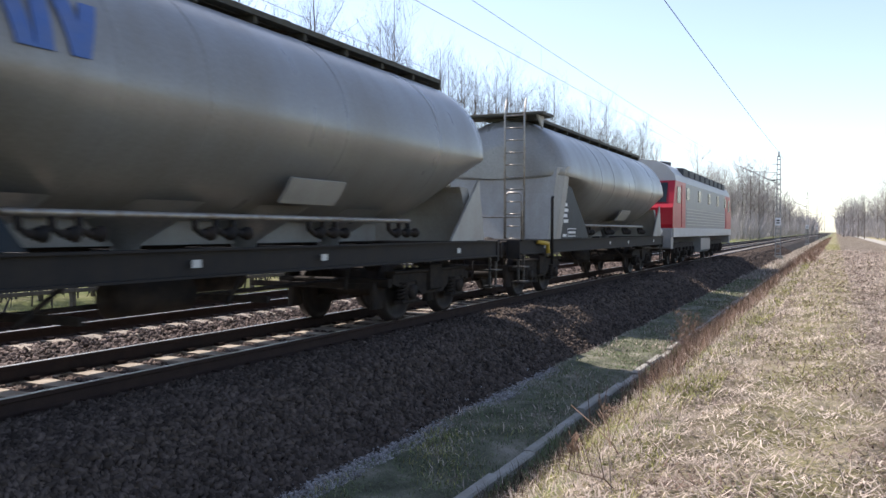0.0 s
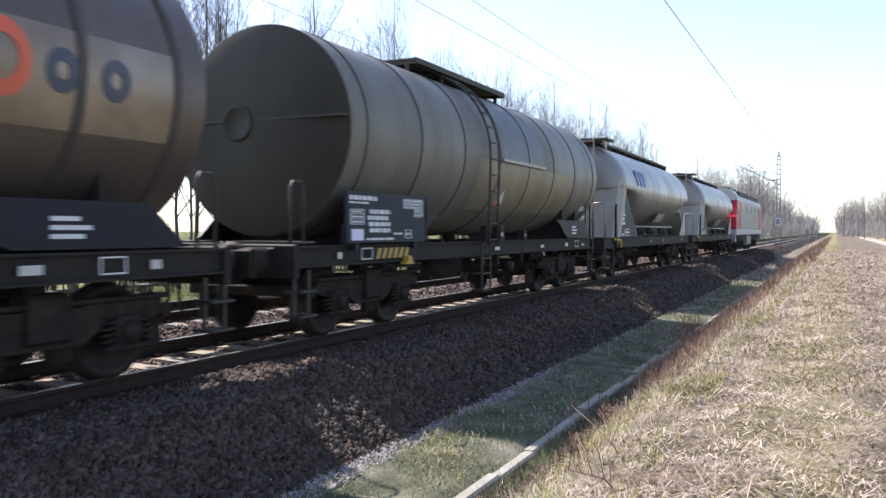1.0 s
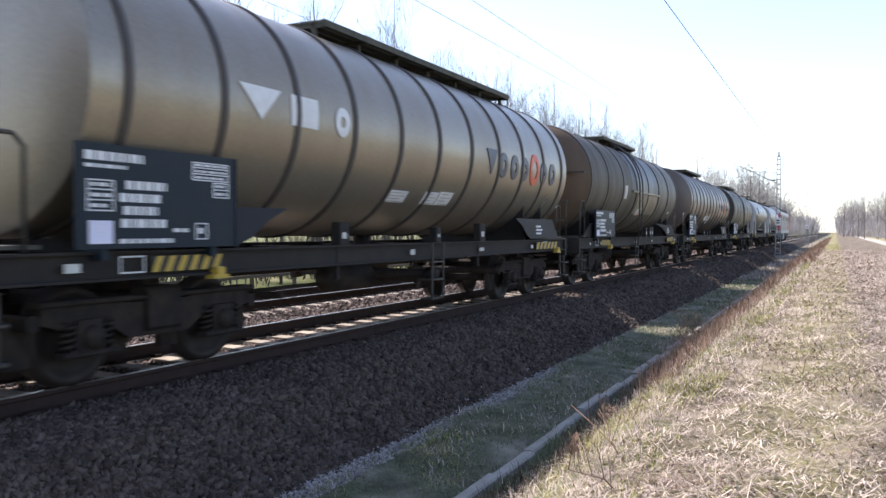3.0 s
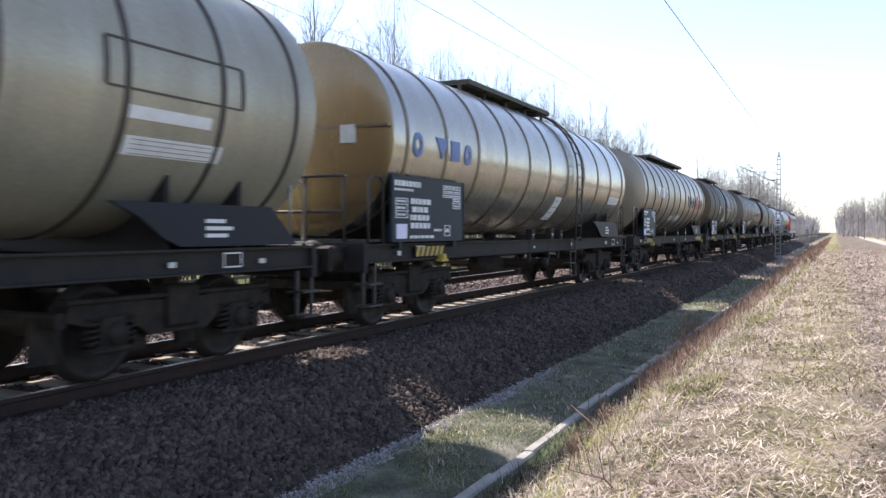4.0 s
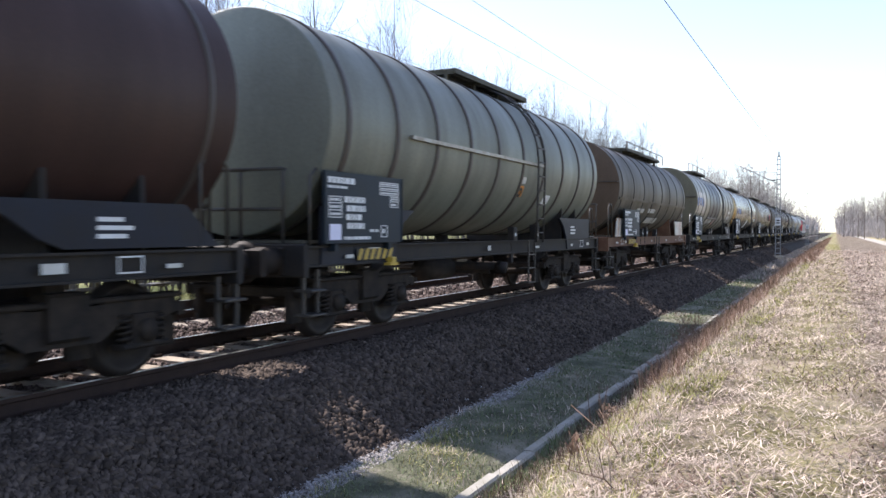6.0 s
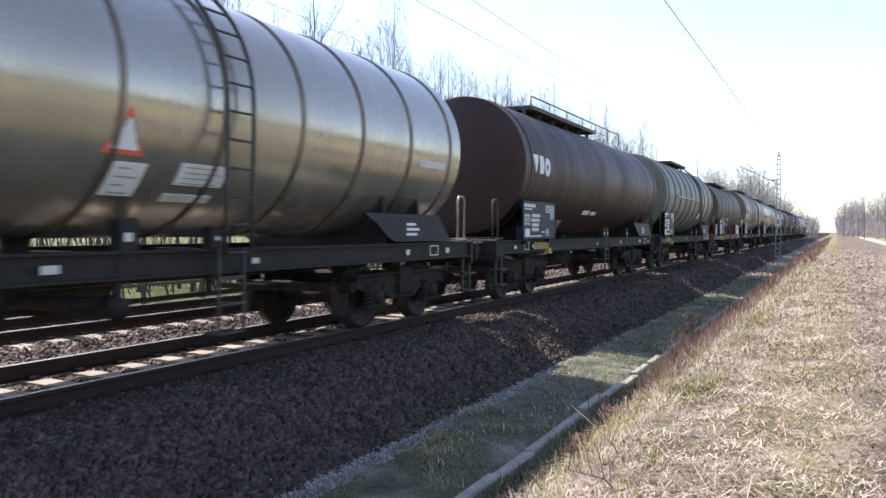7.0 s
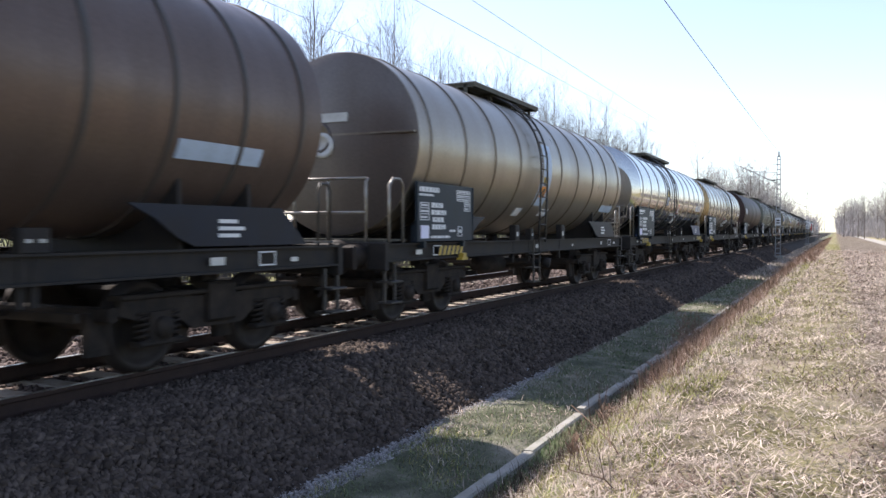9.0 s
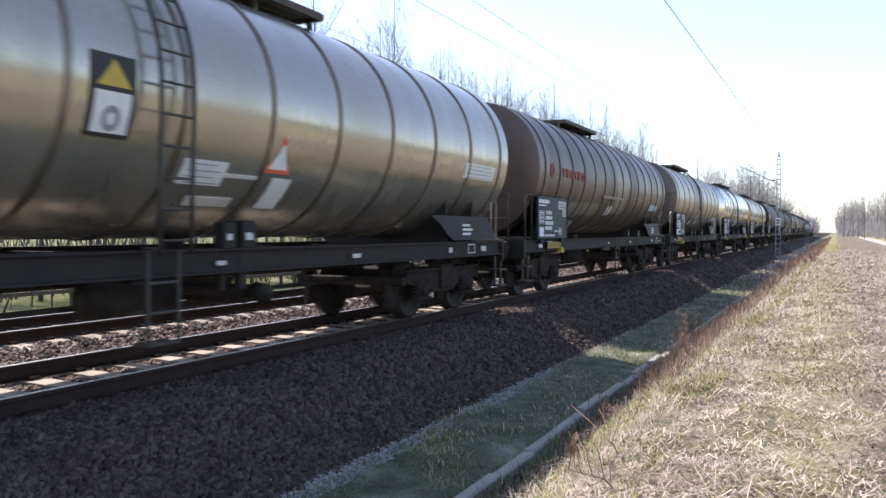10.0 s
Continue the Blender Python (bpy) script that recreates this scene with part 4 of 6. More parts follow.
        for y in (o - sg * 1.2, o - sg * 2.3):
            n = 14
            ov = [(r * math.cos(radians(215 + 110 * k / n)) * 0.99, cz + r * 0.99 * math.sin(radians(215 + 110 * k / n))) for k in range(n + 1)]
            sd = Shape()
            sd.extrude_y([(1.2, 1.2), (-1.2, 1.2)] + ov, y - 0.03, y + 0.03)
            part("saddle", sd, sill, w)
    # brake gear, outlet pipes and boxes below
    g = Shape()
    rng = random.Random(seed)
    g.tube([(0.35, -1.6, 0.72), (0.35, -0.5, 0.72)], 0.2, 16)
    g.tube([(-0.5, 0.4, 0.78), (-0.5, 1.5, 0.78)], 0.17, 16)
    for y in (-L + 3.4, 0.1, L - 3.4):
        g.box(-1.0, 1.0, y - 0.03, y + 0.03, 0.6, 0.68)
    g.tube([(0.1, -pv + 1.5, 0.62), (0.1, pv - 1.5, 0.66)], 0.03, 8)
    g.tube([(-0.2, -pv + 1.5, 0.85), (-0.2, pv - 1.5, 0.85)], 0.035, 8)
    part("brake_gear", g, M_BOGIE, w)
    v = Shape()
    v.tube([(0, 0, cz - r + 0.05), (0, 0, 0.72)], 0.14, 14)
    v.tube([(-1.25, 0, 0.75), (1.25, 0, 0.75)], 0.075, 12)
    for sx in (-1, 1):
        v.tube([(sx * 1.2, 0, 0.75), (sx * 1.38, 0, 0.72)], 0.11, 14)
        v.tube([(sx * 0.9, 0.02, 0.75), (sx * 0.9, 0.05, 0.98)], 0.02, 6)
        v.lathe([(0.17, 0.98), (0.19, 1.0), (0.17, 1.02)], 18, "z", (sx * 0.9, 0.05, 0), close=True)
    part("outlet_pipe", v, M_STEEL_DARK, w)
    for k in range(3):
        y = rng.uniform(-L * 0.4, L * 0.45)
        x = Shape()
        h = rng.uniform(0.2, 0.34)
        x.box(1.2, 1.34, y, y + h * 0.8, 1.25, 1.25 + h, 0.015)
        x.box(1.22, 1.28, y + 0.02, y + 0.08, 0.8, 1.25)
        bx = part("fitting_box", x, M_SILL, w)
        x = Shape()
        x.box(1.341, 1.345, y + 0.05, y + h * 0.5, 1.33, 1.25 + h * 0.55)
        part("fitting_label", x, M_PLATE, bx)
    for y in (y0_ + 0.9, y0_ + 2.0, -0.8, 1.9, y1_ - 1.1, y1_ - 2.5):
        lb = Shape()
        lb.box(1.334, 1.338, y, y + rng.uniform(0.1, 0.24), 1.07, 1.07 + rng.uniform(0.04, 0.09))
        part("sill_writing", lb, M_PLATE, w)
    fr = Shape()
    for yy in (y1_ - 1.7, y0_ + 1.5):
        for q0, q1, z0, z1 in ((0, 0.3, 1.04, 1.055), (0, 0.3, 1.185, 1.2), (0, 0.015, 1.055, 1.185), (0.285, 0.3, 1.055, 1.185)):
            fr.box(1.334, 1.338, yy + q0, yy + q1, z0, z1)
    part("sill_frame_mark", fr, M_WHITE, w)
    # foot steps midway
    fs = Shape()
    for zz in (0.35, 0.65, 0.93):
        fs.box(1.2, 1.42, (lad or 0) - mid * bool(lad) - 0.2, (lad or 0) - mid * bool(lad) + 0.2, zz, zz + 0.025)
    for d in (-0.2, 0.2):
        yy = (lad - mid if lad else 0) + d
        fs.box(1.39, 1.42, yy - 0.015, yy + 0.015, 0.35, 1.25)
    part("foot_step", fs, M_LADDER, w)
    if board:
        info_board(w, board[0] - mid, board[1] - mid, 1.27, board[2] if len(board) > 2 else 2.18, 1.42, seed)
        stripes(w, board[0] - mid + 0.9, board[0] - mid + 1.9, 1.04, 1.19, 1.335)
    if stripe:
        stripes(w, stripe[0] - mid, stripe[1] - mid, 1.04, 1.19, 1.335)
    if lad:
        ladder(w, lad - mid, r, cz, 1.2)
    if walk_at:
        walkway(w, walk_at[0] - mid, walk_at[1] - mid, r, cz, (rails[0] - mid, rails[1] - mid, rails[2]) if rails else None)
    for sg_ in ([sign] if sign else []) + list(signs):
        kind, y0, y1, a0, a1, m, acc = sg_
        glyphs(w, kind, y0 - mid, y1 - mid, a0, a1, r, cz, m, acc)
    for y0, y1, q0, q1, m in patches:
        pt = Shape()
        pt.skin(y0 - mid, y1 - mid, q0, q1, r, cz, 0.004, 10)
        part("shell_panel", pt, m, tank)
    for y0, y1, q in ledges:
        lg = Shape()
        lg.skin(y0 - mid, y1 - mid, q - 1.0, q + 1.0, r, cz, 0.07, 2)
        part("drip_ledge", lg, M_RAILING, tank)
    plates(w, r, cz, [(y0 - mid, y1 - mid, a0, a1, m) for y0, y1, a0, a1, m in plate_list])
    if triangle:
        triangle_sign(w, triangle[0] - mid, triangle[1], triangle[2], r, cz)
    return w


# ---------------------------------------------------------------- silo wagons and engine
T_SILO = shell("dull_silver_silo_paint", (0.30, 0.30, 0.295), (0.20, 0.185, 0.16), 0.26, 0.4, 0.5)
M_SILO_END = mat("grey_silo_end_paint", (0.36, 0.355, 0.33), 0.5, 0.1, (0.24, 0.21, 0.18), 0.6, 1.5, 40, 0.05, (1, 1, 0.4))


def silo_wagon(label, rear, front, back, ahead, seed, sign=None):
    """A silo wagon with hipped ends, on a low frame. back, ahead: where its couplings meet."""
    mid = (rear + front) / 2
    w = thing("silo_wagon", label, "hopper wagon", "wagons of the freight train", at=(0, mid, 0))
    TRAIN.append((w, mid))
    L = (front - rear) / 2
    rows = [(-L + 0.3, 0.5, 2.66), (-L + 0.32, 0.78, 2.64), (-L + 0.42, 0.92, 2.63), (-L + 0.62, 0.985, 2.62), (-L + 0.95, 1.0, 2.6), (-L + 1.7, 1.0, 2.55), (-L + 2.2, 1.0, 2.35), (-L + 3.1, 1.0, 1.86), (-L + 3.6, 1.0, 1.63), (-L + 4.0, 1.0, 1.55)]
    nose = [(L - 0.3, 0.5, 2.66), (L - 0.32, 0.78, 2.64), (L - 0.42, 0.92, 2.58), (L - 0.62, 0.985, 2.42), (L - 0.95, 1.0, 2.16), (L - 1.3, 1.0, 1.9), (L - 1.65, 1.0, 1.68), (L - 2.0, 1.0, 1.57), (L - 2.4, 1.0, 1.55)]
    rows = rows + [(-L + 4.0 + (2 * L - 6.4) * k / 8, 1.0, 1.55) for k in range(1, 8)] + nose[::-1]
    n, v, f = 64, [], []
    for y, g, zb in rows:
        for j in range(n):
            q = 2 * math.pi * j / n
            x = 1.47 * math.sin(q) * g
            up = math.cos(q)
            z = 2.72 + 1.38 * up * g if up > 0 else 2.72 + (2.72 - zb) * up
            if up < 0:
                x *= 1 - 0.25 * (-up) ** 1.5 * min(1, (2.72 - zb) / 1.1)
            v.append((x, y, z))
    for i in range(len(rows) - 1):
        f += [(i * n + j, i * n + (j + 1) % n, (i + 1) * n + (j + 1) % n, (i + 1) * n + j) for j in range(n)]
    s = Shape()
    s.add(v, f, True)
    s.add(v[:n], [tuple(range(n))])
    s.add(v[-n:], [tuple(range(n))])
    body = part("silo_body", s, T_SILO, w)
    for y in (-L + 4.0, -L * 0.2, L * 0.2, L - 2.4):
        b = Shape()
        vv = []
        for yy, gr in ((y - 0.03, 1.0), (y - 0.02, 1.005), (y + 0.02, 1.005), (y + 0.03, 1.0)):
            for j in range(n):
                q = 2 * math.pi * j / n
                up = math.cos(q)
                x = 1.47 * math.sin(q) * gr
                z = 2.72 + (1.38 if up > 0 else 1.16) * up * gr
                if up < 0:
                    x *= 1 - 0.25 * (-up) ** 1.5
                vv.append((x, yy, z))
        b.add(vv, [(i * n + j, i * n + (j + 1) % n, (i + 1) * n + (j + 1) % n, (i + 1) * n + j) for i in range(3) for j in range(n)])
        part("weld_seam", b, T_SILO, body)
    y0_, y1_ = back + 0.62 - mid, ahead - 0.62 - mid
    u = Shape()
    for sx in (-1, 1):
        x = sx * 1.3
        u.box(x - 0.012, x + 0.012, y0_, y1_, 0.96, 1.24)
        for z in (0.95, 1.225):
            u.box(x - 0.07, x + 0.07, y0_, y1_, z, z + 0.025)
    for y in np.linspace(y0_ + 0.8, y1_ - 0.8, 9):
        u.box(-1.28, 1.28, y - 0.05, y + 0.05, 1.0, 1.2)
    u.box(-0.25, 0.25, y0_, y1_, 0.95, 1.2, 0.03)
    part("underframe", u, M_SILL, w)
    for sg in (-1, 1):
        headstock(w, y1_ if sg > 0 else y0_, sg, M_SILL)
        bogie(w, y1_ - 2.2 if sg > 0 else y0_ + 2.2)
        o = sg * L
        for sx in (-1, 1):
            g = Shape()
            out = [(o - sg * 0.62, 2.56), (o - sg * 0.3, 1.26), (o - sg * 3.15, 1.26), (o - sg * 2.95, 1.5), (o - sg * 1.6, 2.5)]
            if sg > 0:
                out = [(o - 0.5, 2.35), (o - 0.25, 1.26), (o - 1.7, 1.26)]
            g.prism(out, sx * 1.3 - 0.02, sx * 1.3 + 0.02)
            gp = part("side_board", g, M_BOARD if sg < 0 else M_SILO_END, w, "dark data board under the hipped end" if sg < 0 else "grey end support plate")
            if sx > 0 and sg < 0:
                t = Shape()
                for r_ in range(4):
                    t.box(1.322, 1.326, o + 0.85 + 0.04 * r_, o + 1.25 + 0.07 * (r_ % 2), 2.02 - 0.13 * r_, 2.1 - 0.13 * r_)
                for q0, q1, z0, z1 in ((0.42, 0.72, 1.5, 1.72), (0.38, 0.72, 1.3, 1.46), (1.3, 2.0, 1.3, 1.5), (0.9, 1.2, 1.3, 1.36)):
                    t.box(1.322, 1.326, o + q0, o + q1, z0, z0 + 0.02)
                    t.box(1.322, 1.326, o + q0, o + q1, z1 - 0.02, z1)
                    t.box(1.322, 1.326, o + q0, o + q0 + 0.02, z0 + 0.02, z1 - 0.02)
                    t.box(1.322, 1.326, o + q0 + 0.06, o + q1 - 0.04, (z0 + z1) / 2 - 0.025, (z0 + z1) / 2 + 0.025)
                part("board_writing", t, M_WHITE, gp)
        # leaning end box that wraps the shell
        e_ = Shape()
        v8 = []
        wrap = ((1.25, 0.0, 1.36), (2.3, 0.3, 1.42), (2.9, 0.42, 1.46), (2.95, 0.6, 1.46)) if sg < 0 else ((1.25, 0.1, 1.22), (1.7, 0.25, 1.22), (2.1, 0.42, 1.2), (2.2, 0.5, 1.2))
        for zz, yo, hw in wrap:
            for xx, dy in ((-hw, 0.28), (-hw + 0.12, 0.0), (hw - 0.12, 0.0), (hw, 0.28)):
                v8.append((xx, o - sg * (yo + dy - 0.02), zz))
        for zz, yo, hw in wrap:
            for xx, dy in ((-hw, 0.62), (-hw + 0.12, 0.6), (hw - 0.12, 0.6), (hw, 0.62)):
                v8.append((xx, o - sg * (yo + dy - 0.02), zz))
        fs_ = []
        for r_ in range(3):
            for c_ in range(3):
                q_ = r_ * 4 + c_
                fs_ += [(q_, q_ + 1, q_ + 5, q_ + 4), (q_ + 16, q_ + 20, q_ + 21, q_ + 17)]
            fs_ += [(r_ * 4, r_ * 4 + 4, r_ * 4 + 20, r_ * 4 + 16), (r_ * 4 + 3, r_ * 4 + 19, r_ * 4 + 23, r_ * 4 + 7)]
        e_.add(v8, fs_)
        part("end_wall", e_, M_SILO_END, w, "grey painted end support box")
    # roof deck and its overhanging stand
    d = Shape()
    for k in range(5):
        x = -0.5 + 0.2 * k
        d.box(x + 0.01, x + 0.19, -L + 0.35, L - 0.45, 4.15, 4.18)
    for x in (-0.52, 0.52):
        d.box(x - 0.015, x + 0.015, -L + 0.35, L - 0.45, 4.13, 4.205)
    d.box(-1.05, 1.05, -L + 0.2, -L + 1.0, 4.11, 4.18, 0.01)
    for y in np.linspace(-L + 0.6, L - 0.4, 12):
        d.box(-0.5, 0.5, y - 0.03, y + 0.03, 4.04, 4.16)
    part("roof_walkway", d, M_WALK, w, "grated steel roof walkway")
    for y in np.linspace(-L * 0.72, L * 0.72, 4):
        h = Shape()
        h.tube([(0, y, 4.04), (0, y, 4.27)], 0.3, 20)
        h.tube([(0, y, 4.27), (0, y, 4.30)], 0.34, 20)
        part("filling_hatch", h, M_STEEL_DARK, w)
    for sx in (-1, 1):
        br = Shape()
        br.prism([(-L + 0.22, 4.11), (-L + 0.7, 4.11), (-L + 0.6, 3.82)], sx * 0.9 - 0.02, sx * 0.9 + 0.02)
        part("deck_bracket", br, M_SILO_END, w)
    # rear end ladder and stand
    ld = Shape()
    for x in (0.25, 0.72):
        ld.tube([(x, -L - 0.12, 0.55), (x, -L - 0.12, 4.1), (x, -L + 0.0, 4.45)], 0.024, 8)
    for k in range(13):
        ld.tube([(0.25, -L - 0.12, 0.7 + 0.28 * k), (0.72, -L - 0.12, 0.7 + 0.28 * k)], 0.016, 6)
    part("end_ladder", ld, M_RAILING, w, "pale galvanised end ladder")
    for x in (-1.2, -0.45, 0.95):
        hr = Shape()
        hr.tube([(x, y0_ + 0.12, 1.25), (x, y0_ + 0.12, 2.15), (x + 0.06, y0_ + 0.12, 2.22), (x + 0.3, y0_ + 0.12, 2.22), (x + 0.36, y0_ + 0.12, 2.15), (x + 0.36, y0_ + 0.12, 1.25)], 0.022, 8)
        part("end_handrail", hr, M_RAILING, w)
    hr = Shape()
    hr.tube([(-1.2, y0_ + 0.12, 1.72), (1.3, y0_ + 0.12, 1.72)], 0.02, 8)
    part("end_handrail", hr, M_RAILING, w)
    lv = Shape()
    lv.tube([(1.38, -L - 0.1, 0.7), (1.38, -L - 0.1, 2.15), (1.38, -L - 0.05, 2.2)], 0.035, 8)
    part("brake_column", lv, M_STEEL_DARK, w)
    # discharge pipe and its valves
    for sx in (-1, 1):
        p_ = Shape()
        p_.tube([(sx * 1.2, -L + 3.0, 1.58), (sx * 1.2, L - 3.0, 1.58)], 0.035, 10)
        part("air_pipe", p_, M_RAILING, w, "bright air pipe")
    for k in range(4):
        y0 = -L + 3.4 + (2 * L - 6.8) * k / 3
        cone = Shape()
        cone.lathe([(0.85, 1.75), (0.5, 1.5), (0.16, 1.28), (0.14, 1.05)], 20, "z", (0, y0, 0))
        part("outlet_cone", cone, T_SILO, w)
        for dy in (-0.22, 0.1, 0.38):
            vb = Shape()
            vb.tube([(1.18, y0 + dy, 1.58), (1.19, y0 + dy, 1.45), (1.2, y0 + dy + 0.08, 1.4), (1.2, y0 + dy + 0.2, 1.4)], 0.035, 8)
            vb.lathe([(0.0, 0.0), (0.055, 0.0), (0.055, 0.06), (0.075, 0.07), (0.075, 0.1), (0.0, 0.1)], 14, "y", (1.2, y0 + dy + 0.14, 1.4))
            part("valve", vb, M_STEEL_DARK, w)
    bp = Shape()
    bp.box(-0.06, -0.02, -L + 1.9, L - 1.9, 1.26, 1.55)
    part("centre_plate", bp, M_SILO_END, w)
    g = Shape()
    g.tube([(0.35, -1.6, 0.72), (0.35, -0.5, 0.72)], 0.2, 16)
    g.tube([(-0.5, 0.4, 0.78), (-0.5, 1.5, 0.78)], 0.17, 16)
    for y in (-2.6, 0.1, 2.6):
        g.box(-1.1, 1.1, y - 0.03, y + 0.03, 0.58, 0.66)
        g.tube([(0.9, y - 0.5, 0.62), (0.3, y + 0.6, 0.95)], 0.03, 6)
    g.tube([(0.1, -L + 3.2, 0.62), (0.1, L - 3.2, 0.66)], 0.03, 8)
    part("brake_gear", g, M_BOGIE, w)
    pl = Shape()
    pl.skin(0.3, 1.5, -41, -27, 1.43, 2.72, 0.03, 4)
    part("placard", pl, M_SILO_END, w, "pale blank placard")
    st = Shape()
    for y in (y0_ + 1.4, -1.5, 0.8, y1_ - 2.0):
        st.box(1.374, 1.378, y, y + 0.13, 1.06, 1.14)
    part("sill_writing", st, M_PLATE, w)
    lev = Shape()
    lev.tube([(1.36, y0_ + 1.0, 1.2), (1.42, y0_ + 1.5, 1.16), (1.42, y0_ + 1.52, 0.95)], 0.05, 6)
    part("brake_lever", lev, M_YELLOW, w, "yellow brake changeover lever")
    if sign:
        k, y0, y1, a0, a1, m = sign
        glyphs(w, k, y0 - mid, y1 - mid, a0, a1, 1.475, 2.72, m)
    return w


def engine(rear, front):
    mid = (rear + front) / 2
    w = thing("diesel_locomotive", "red-ended silver-grey diesel locomotive with a louvred pale roof", "locomotive", "vehicles of the freight train", at=(0, mid, 0))
    TRAIN.append((w, mid))
    L = (front - rear) / 2
    side = [(-1.46, 1.55), (1.46, 1.55), (1.46, 3.42), (-1.46, 3.42)]
    s = Shape()
    s.extrude_y(side, -L + 3.0, L - 3.0)
    body = part("body", s, M_LOCO_GREY, w)
    for k in range(6):
        b = Shape()
        for sx in (-1, 1):
            b.box(sx * 1.475 - 0.015, sx * 1.475 + 0.015, -L + 3.1, L - 3.1, 1.7 + 0.13 * k, 1.73 + 0.13 * k)
        part("body_rib", b, M_LOCO_ROOF, body)
    for sg in (-1, 1):
        c = Shape()
        out = [(sg * (L - 3.0), 1.55), (sg * (L - 0.05), 1.55), (sg * L, 1.7), (sg * L, 2.35), (sg * (L - 0.15), 2.5), (sg * (L - 0.55), 3.42), (sg * (L - 3.0), 3.42)]
        c.prism(out, -1.46, 1.46)
        cb = part("cab", c, M_LOCO_RED, w, "glossy traffic-red cab end")
        for sx in (-1, 1):
            gl = Shape()
            lo, hi = (0.12, 1.18) if sx > 0 else (-1.18, -0.12)
            gl.add([(lo, sg * (L - 0.155), 2.56), (hi, sg * (L - 0.155), 2.56), (hi, sg * (L - 0.495), 3.34), (lo, sg * (L - 0.495), 3.34),
                    (lo, sg * (L - 0.25), 2.56), (hi, sg * (L - 0.25), 2.56), (hi, sg * (L - 0.6), 3.34), (lo, sg * (L - 0.6), 3.34)],
                   [(0, 1, 2, 3), (7, 6, 5, 4), (0, 4, 5, 1), (1, 5, 6, 2), (2, 6, 7, 3), (3, 7, 4, 0)])
            part("windscreen", gl, M_GLASS, cb)
            a_, b_ = sorted((sg * (L - 0.9), sg * (L - 1.7)))
            gl = Shape()
            gl.box(sx * 1.468 - 0.012, sx * 1.468 + 0.012, a_, b_, 2.55, 3.2)
            part("side_window", gl, M_GLASS, cb)
            a_, b_ = sorted((sg * (L - 1.95), sg * (L - 2.6)))
            dr = Shape()
            dr.box(sx * 1.47 - 0.012, sx * 1.47 + 0.012, a_, b_, 1.6, 3.3)
            part("cab_door", dr, M_LOCO_RED, cb)
            hl = Shape()
            y_ = sg * L
            hl.lathe([(0.0, y_ + sg * 0.05), (0.13, y_ + sg * 0.04), (0.15, y_ - sg * 0.02)], 18, "y", (sx * 0.95, 0, 1.42))
            part("headlight", hl, M_LENS, w, "round clear headlight")
        f_ = Shape()
        y0, y1 = sorted((sg * (L - 0.5), sg * (L + 0.02)))
        f_.box(-1.4, 1.4, y0, y1, 0.75, 1.55, 0.05)
        part("buffer_beam", f_, M_LOCO_GREY, w)
        for sx in (-0.875, 0.875):
            part("buffer", GEAR["buffer"], None, w, at=(sx, sg * L, 1.06), rz=0 if sg > 0 else 180)
        part("screw_coupling", GEAR["coupling"], None, w, at=(0, sg * L, 1.02), rz=0 if sg > 0 else 180)
        bg = Shape()
        yb = sg * (L - 4.6)
        for sx in (-1, 1):
            bg.prism([(yb - 2.6, 0.55), (yb - 2.6, 0.95), (yb + 2.6, 0.95), (yb + 2.6, 0.55), (yb + 1.2, 0.6), (yb - 1.2, 0.6)], sx * 1.1 - 0.06, sx * 1.1 + 0.06)
        bg.box(-1, 1, yb - 2.5, yb + 2.5, 0.6, 0.9)
        fr = part("bogie_frame", bg, M_BOGIE, w)
        for k in (-1.85, 0, 1.85):
            for sx in (-1, 1):
                part("wheel", GEAR["wheel"], None, fr, at=(sx * 0.75, yb + k, 0.49), rz=180 if sx > 0 else 0)
                part("axle_box", GEAR["axle_box"], None, fr, at=(sx * 1.12, yb + k, 0.5), rz=180 if sx < 0 else 0)
                for dy in (-0.4, 0.4):
                    part("coil_spring", GEAR["spring"], None, fr, at=(sx * 1.2, yb + k + dy, 0.6))
    sl = Shape()
    for sx in (-1, 1):
        sl.box(sx * 1.44 - 0.04, sx * 1.44 + 0.04, -L + 0.1, L - 0.1, 1.2, 1.56, 0.02)
    part("frame_sill", sl, M_LOCO_ROOF, w)
    tk = Shape()
    tk.box(-1.35, 1.35, -1.6, 1.6, 0.45, 1.2, 0.1)
    part("fuel_tank", tk, M_LOCO_GREY, w)
    rf = Shape()
    rf.extrude_y([(-1.46, 3.42), (1.46, 3.42), (1.4, 3.66), (1.12, 4.0), (0.7, 4.22), (0, 4.3), (-0.7, 4.22), (-1.12, 4.0), (-1.4, 3.66)], -L + 0.65, L - 0.65, False)
    roof = part("roof", rf, M_LOCO_ROOF, w, "pale grey roof")
    for k in range(9):
        y = -L + 3.0 + k * (2 * L - 6.6) / 8
        for sx in (-1, 1):
            lv = Shape()
            lv.prism([(y, 3.74), (y + 1.2, 3.74), (y + 1.2, 4.06), (y, 4.06)], sx * 1.12, sx * 1.36)
            part("roof_louvre", lv, M_LOUVRE, roof)
            wn_ = Shape()
            if k % 2 == 0:
                wn_.box(sx * 1.47 - 0.012, sx * 1.47 + 0.012, y + 0.2, y + 0.95, 2.75, 3.25)
                part("side_window", wn_, M_GLASS, body)
    for y in (-5.5, -1.5, 2.5, 6.0):
        fan = Shape()
        fan.lathe([(0.62, 4.2), (0.62, 4.42), (0.5, 4.45), (0.0, 4.45)], 24, "z", (0, y, 0))
        part("roof_fan", fan, M_LOUVRE, roof)


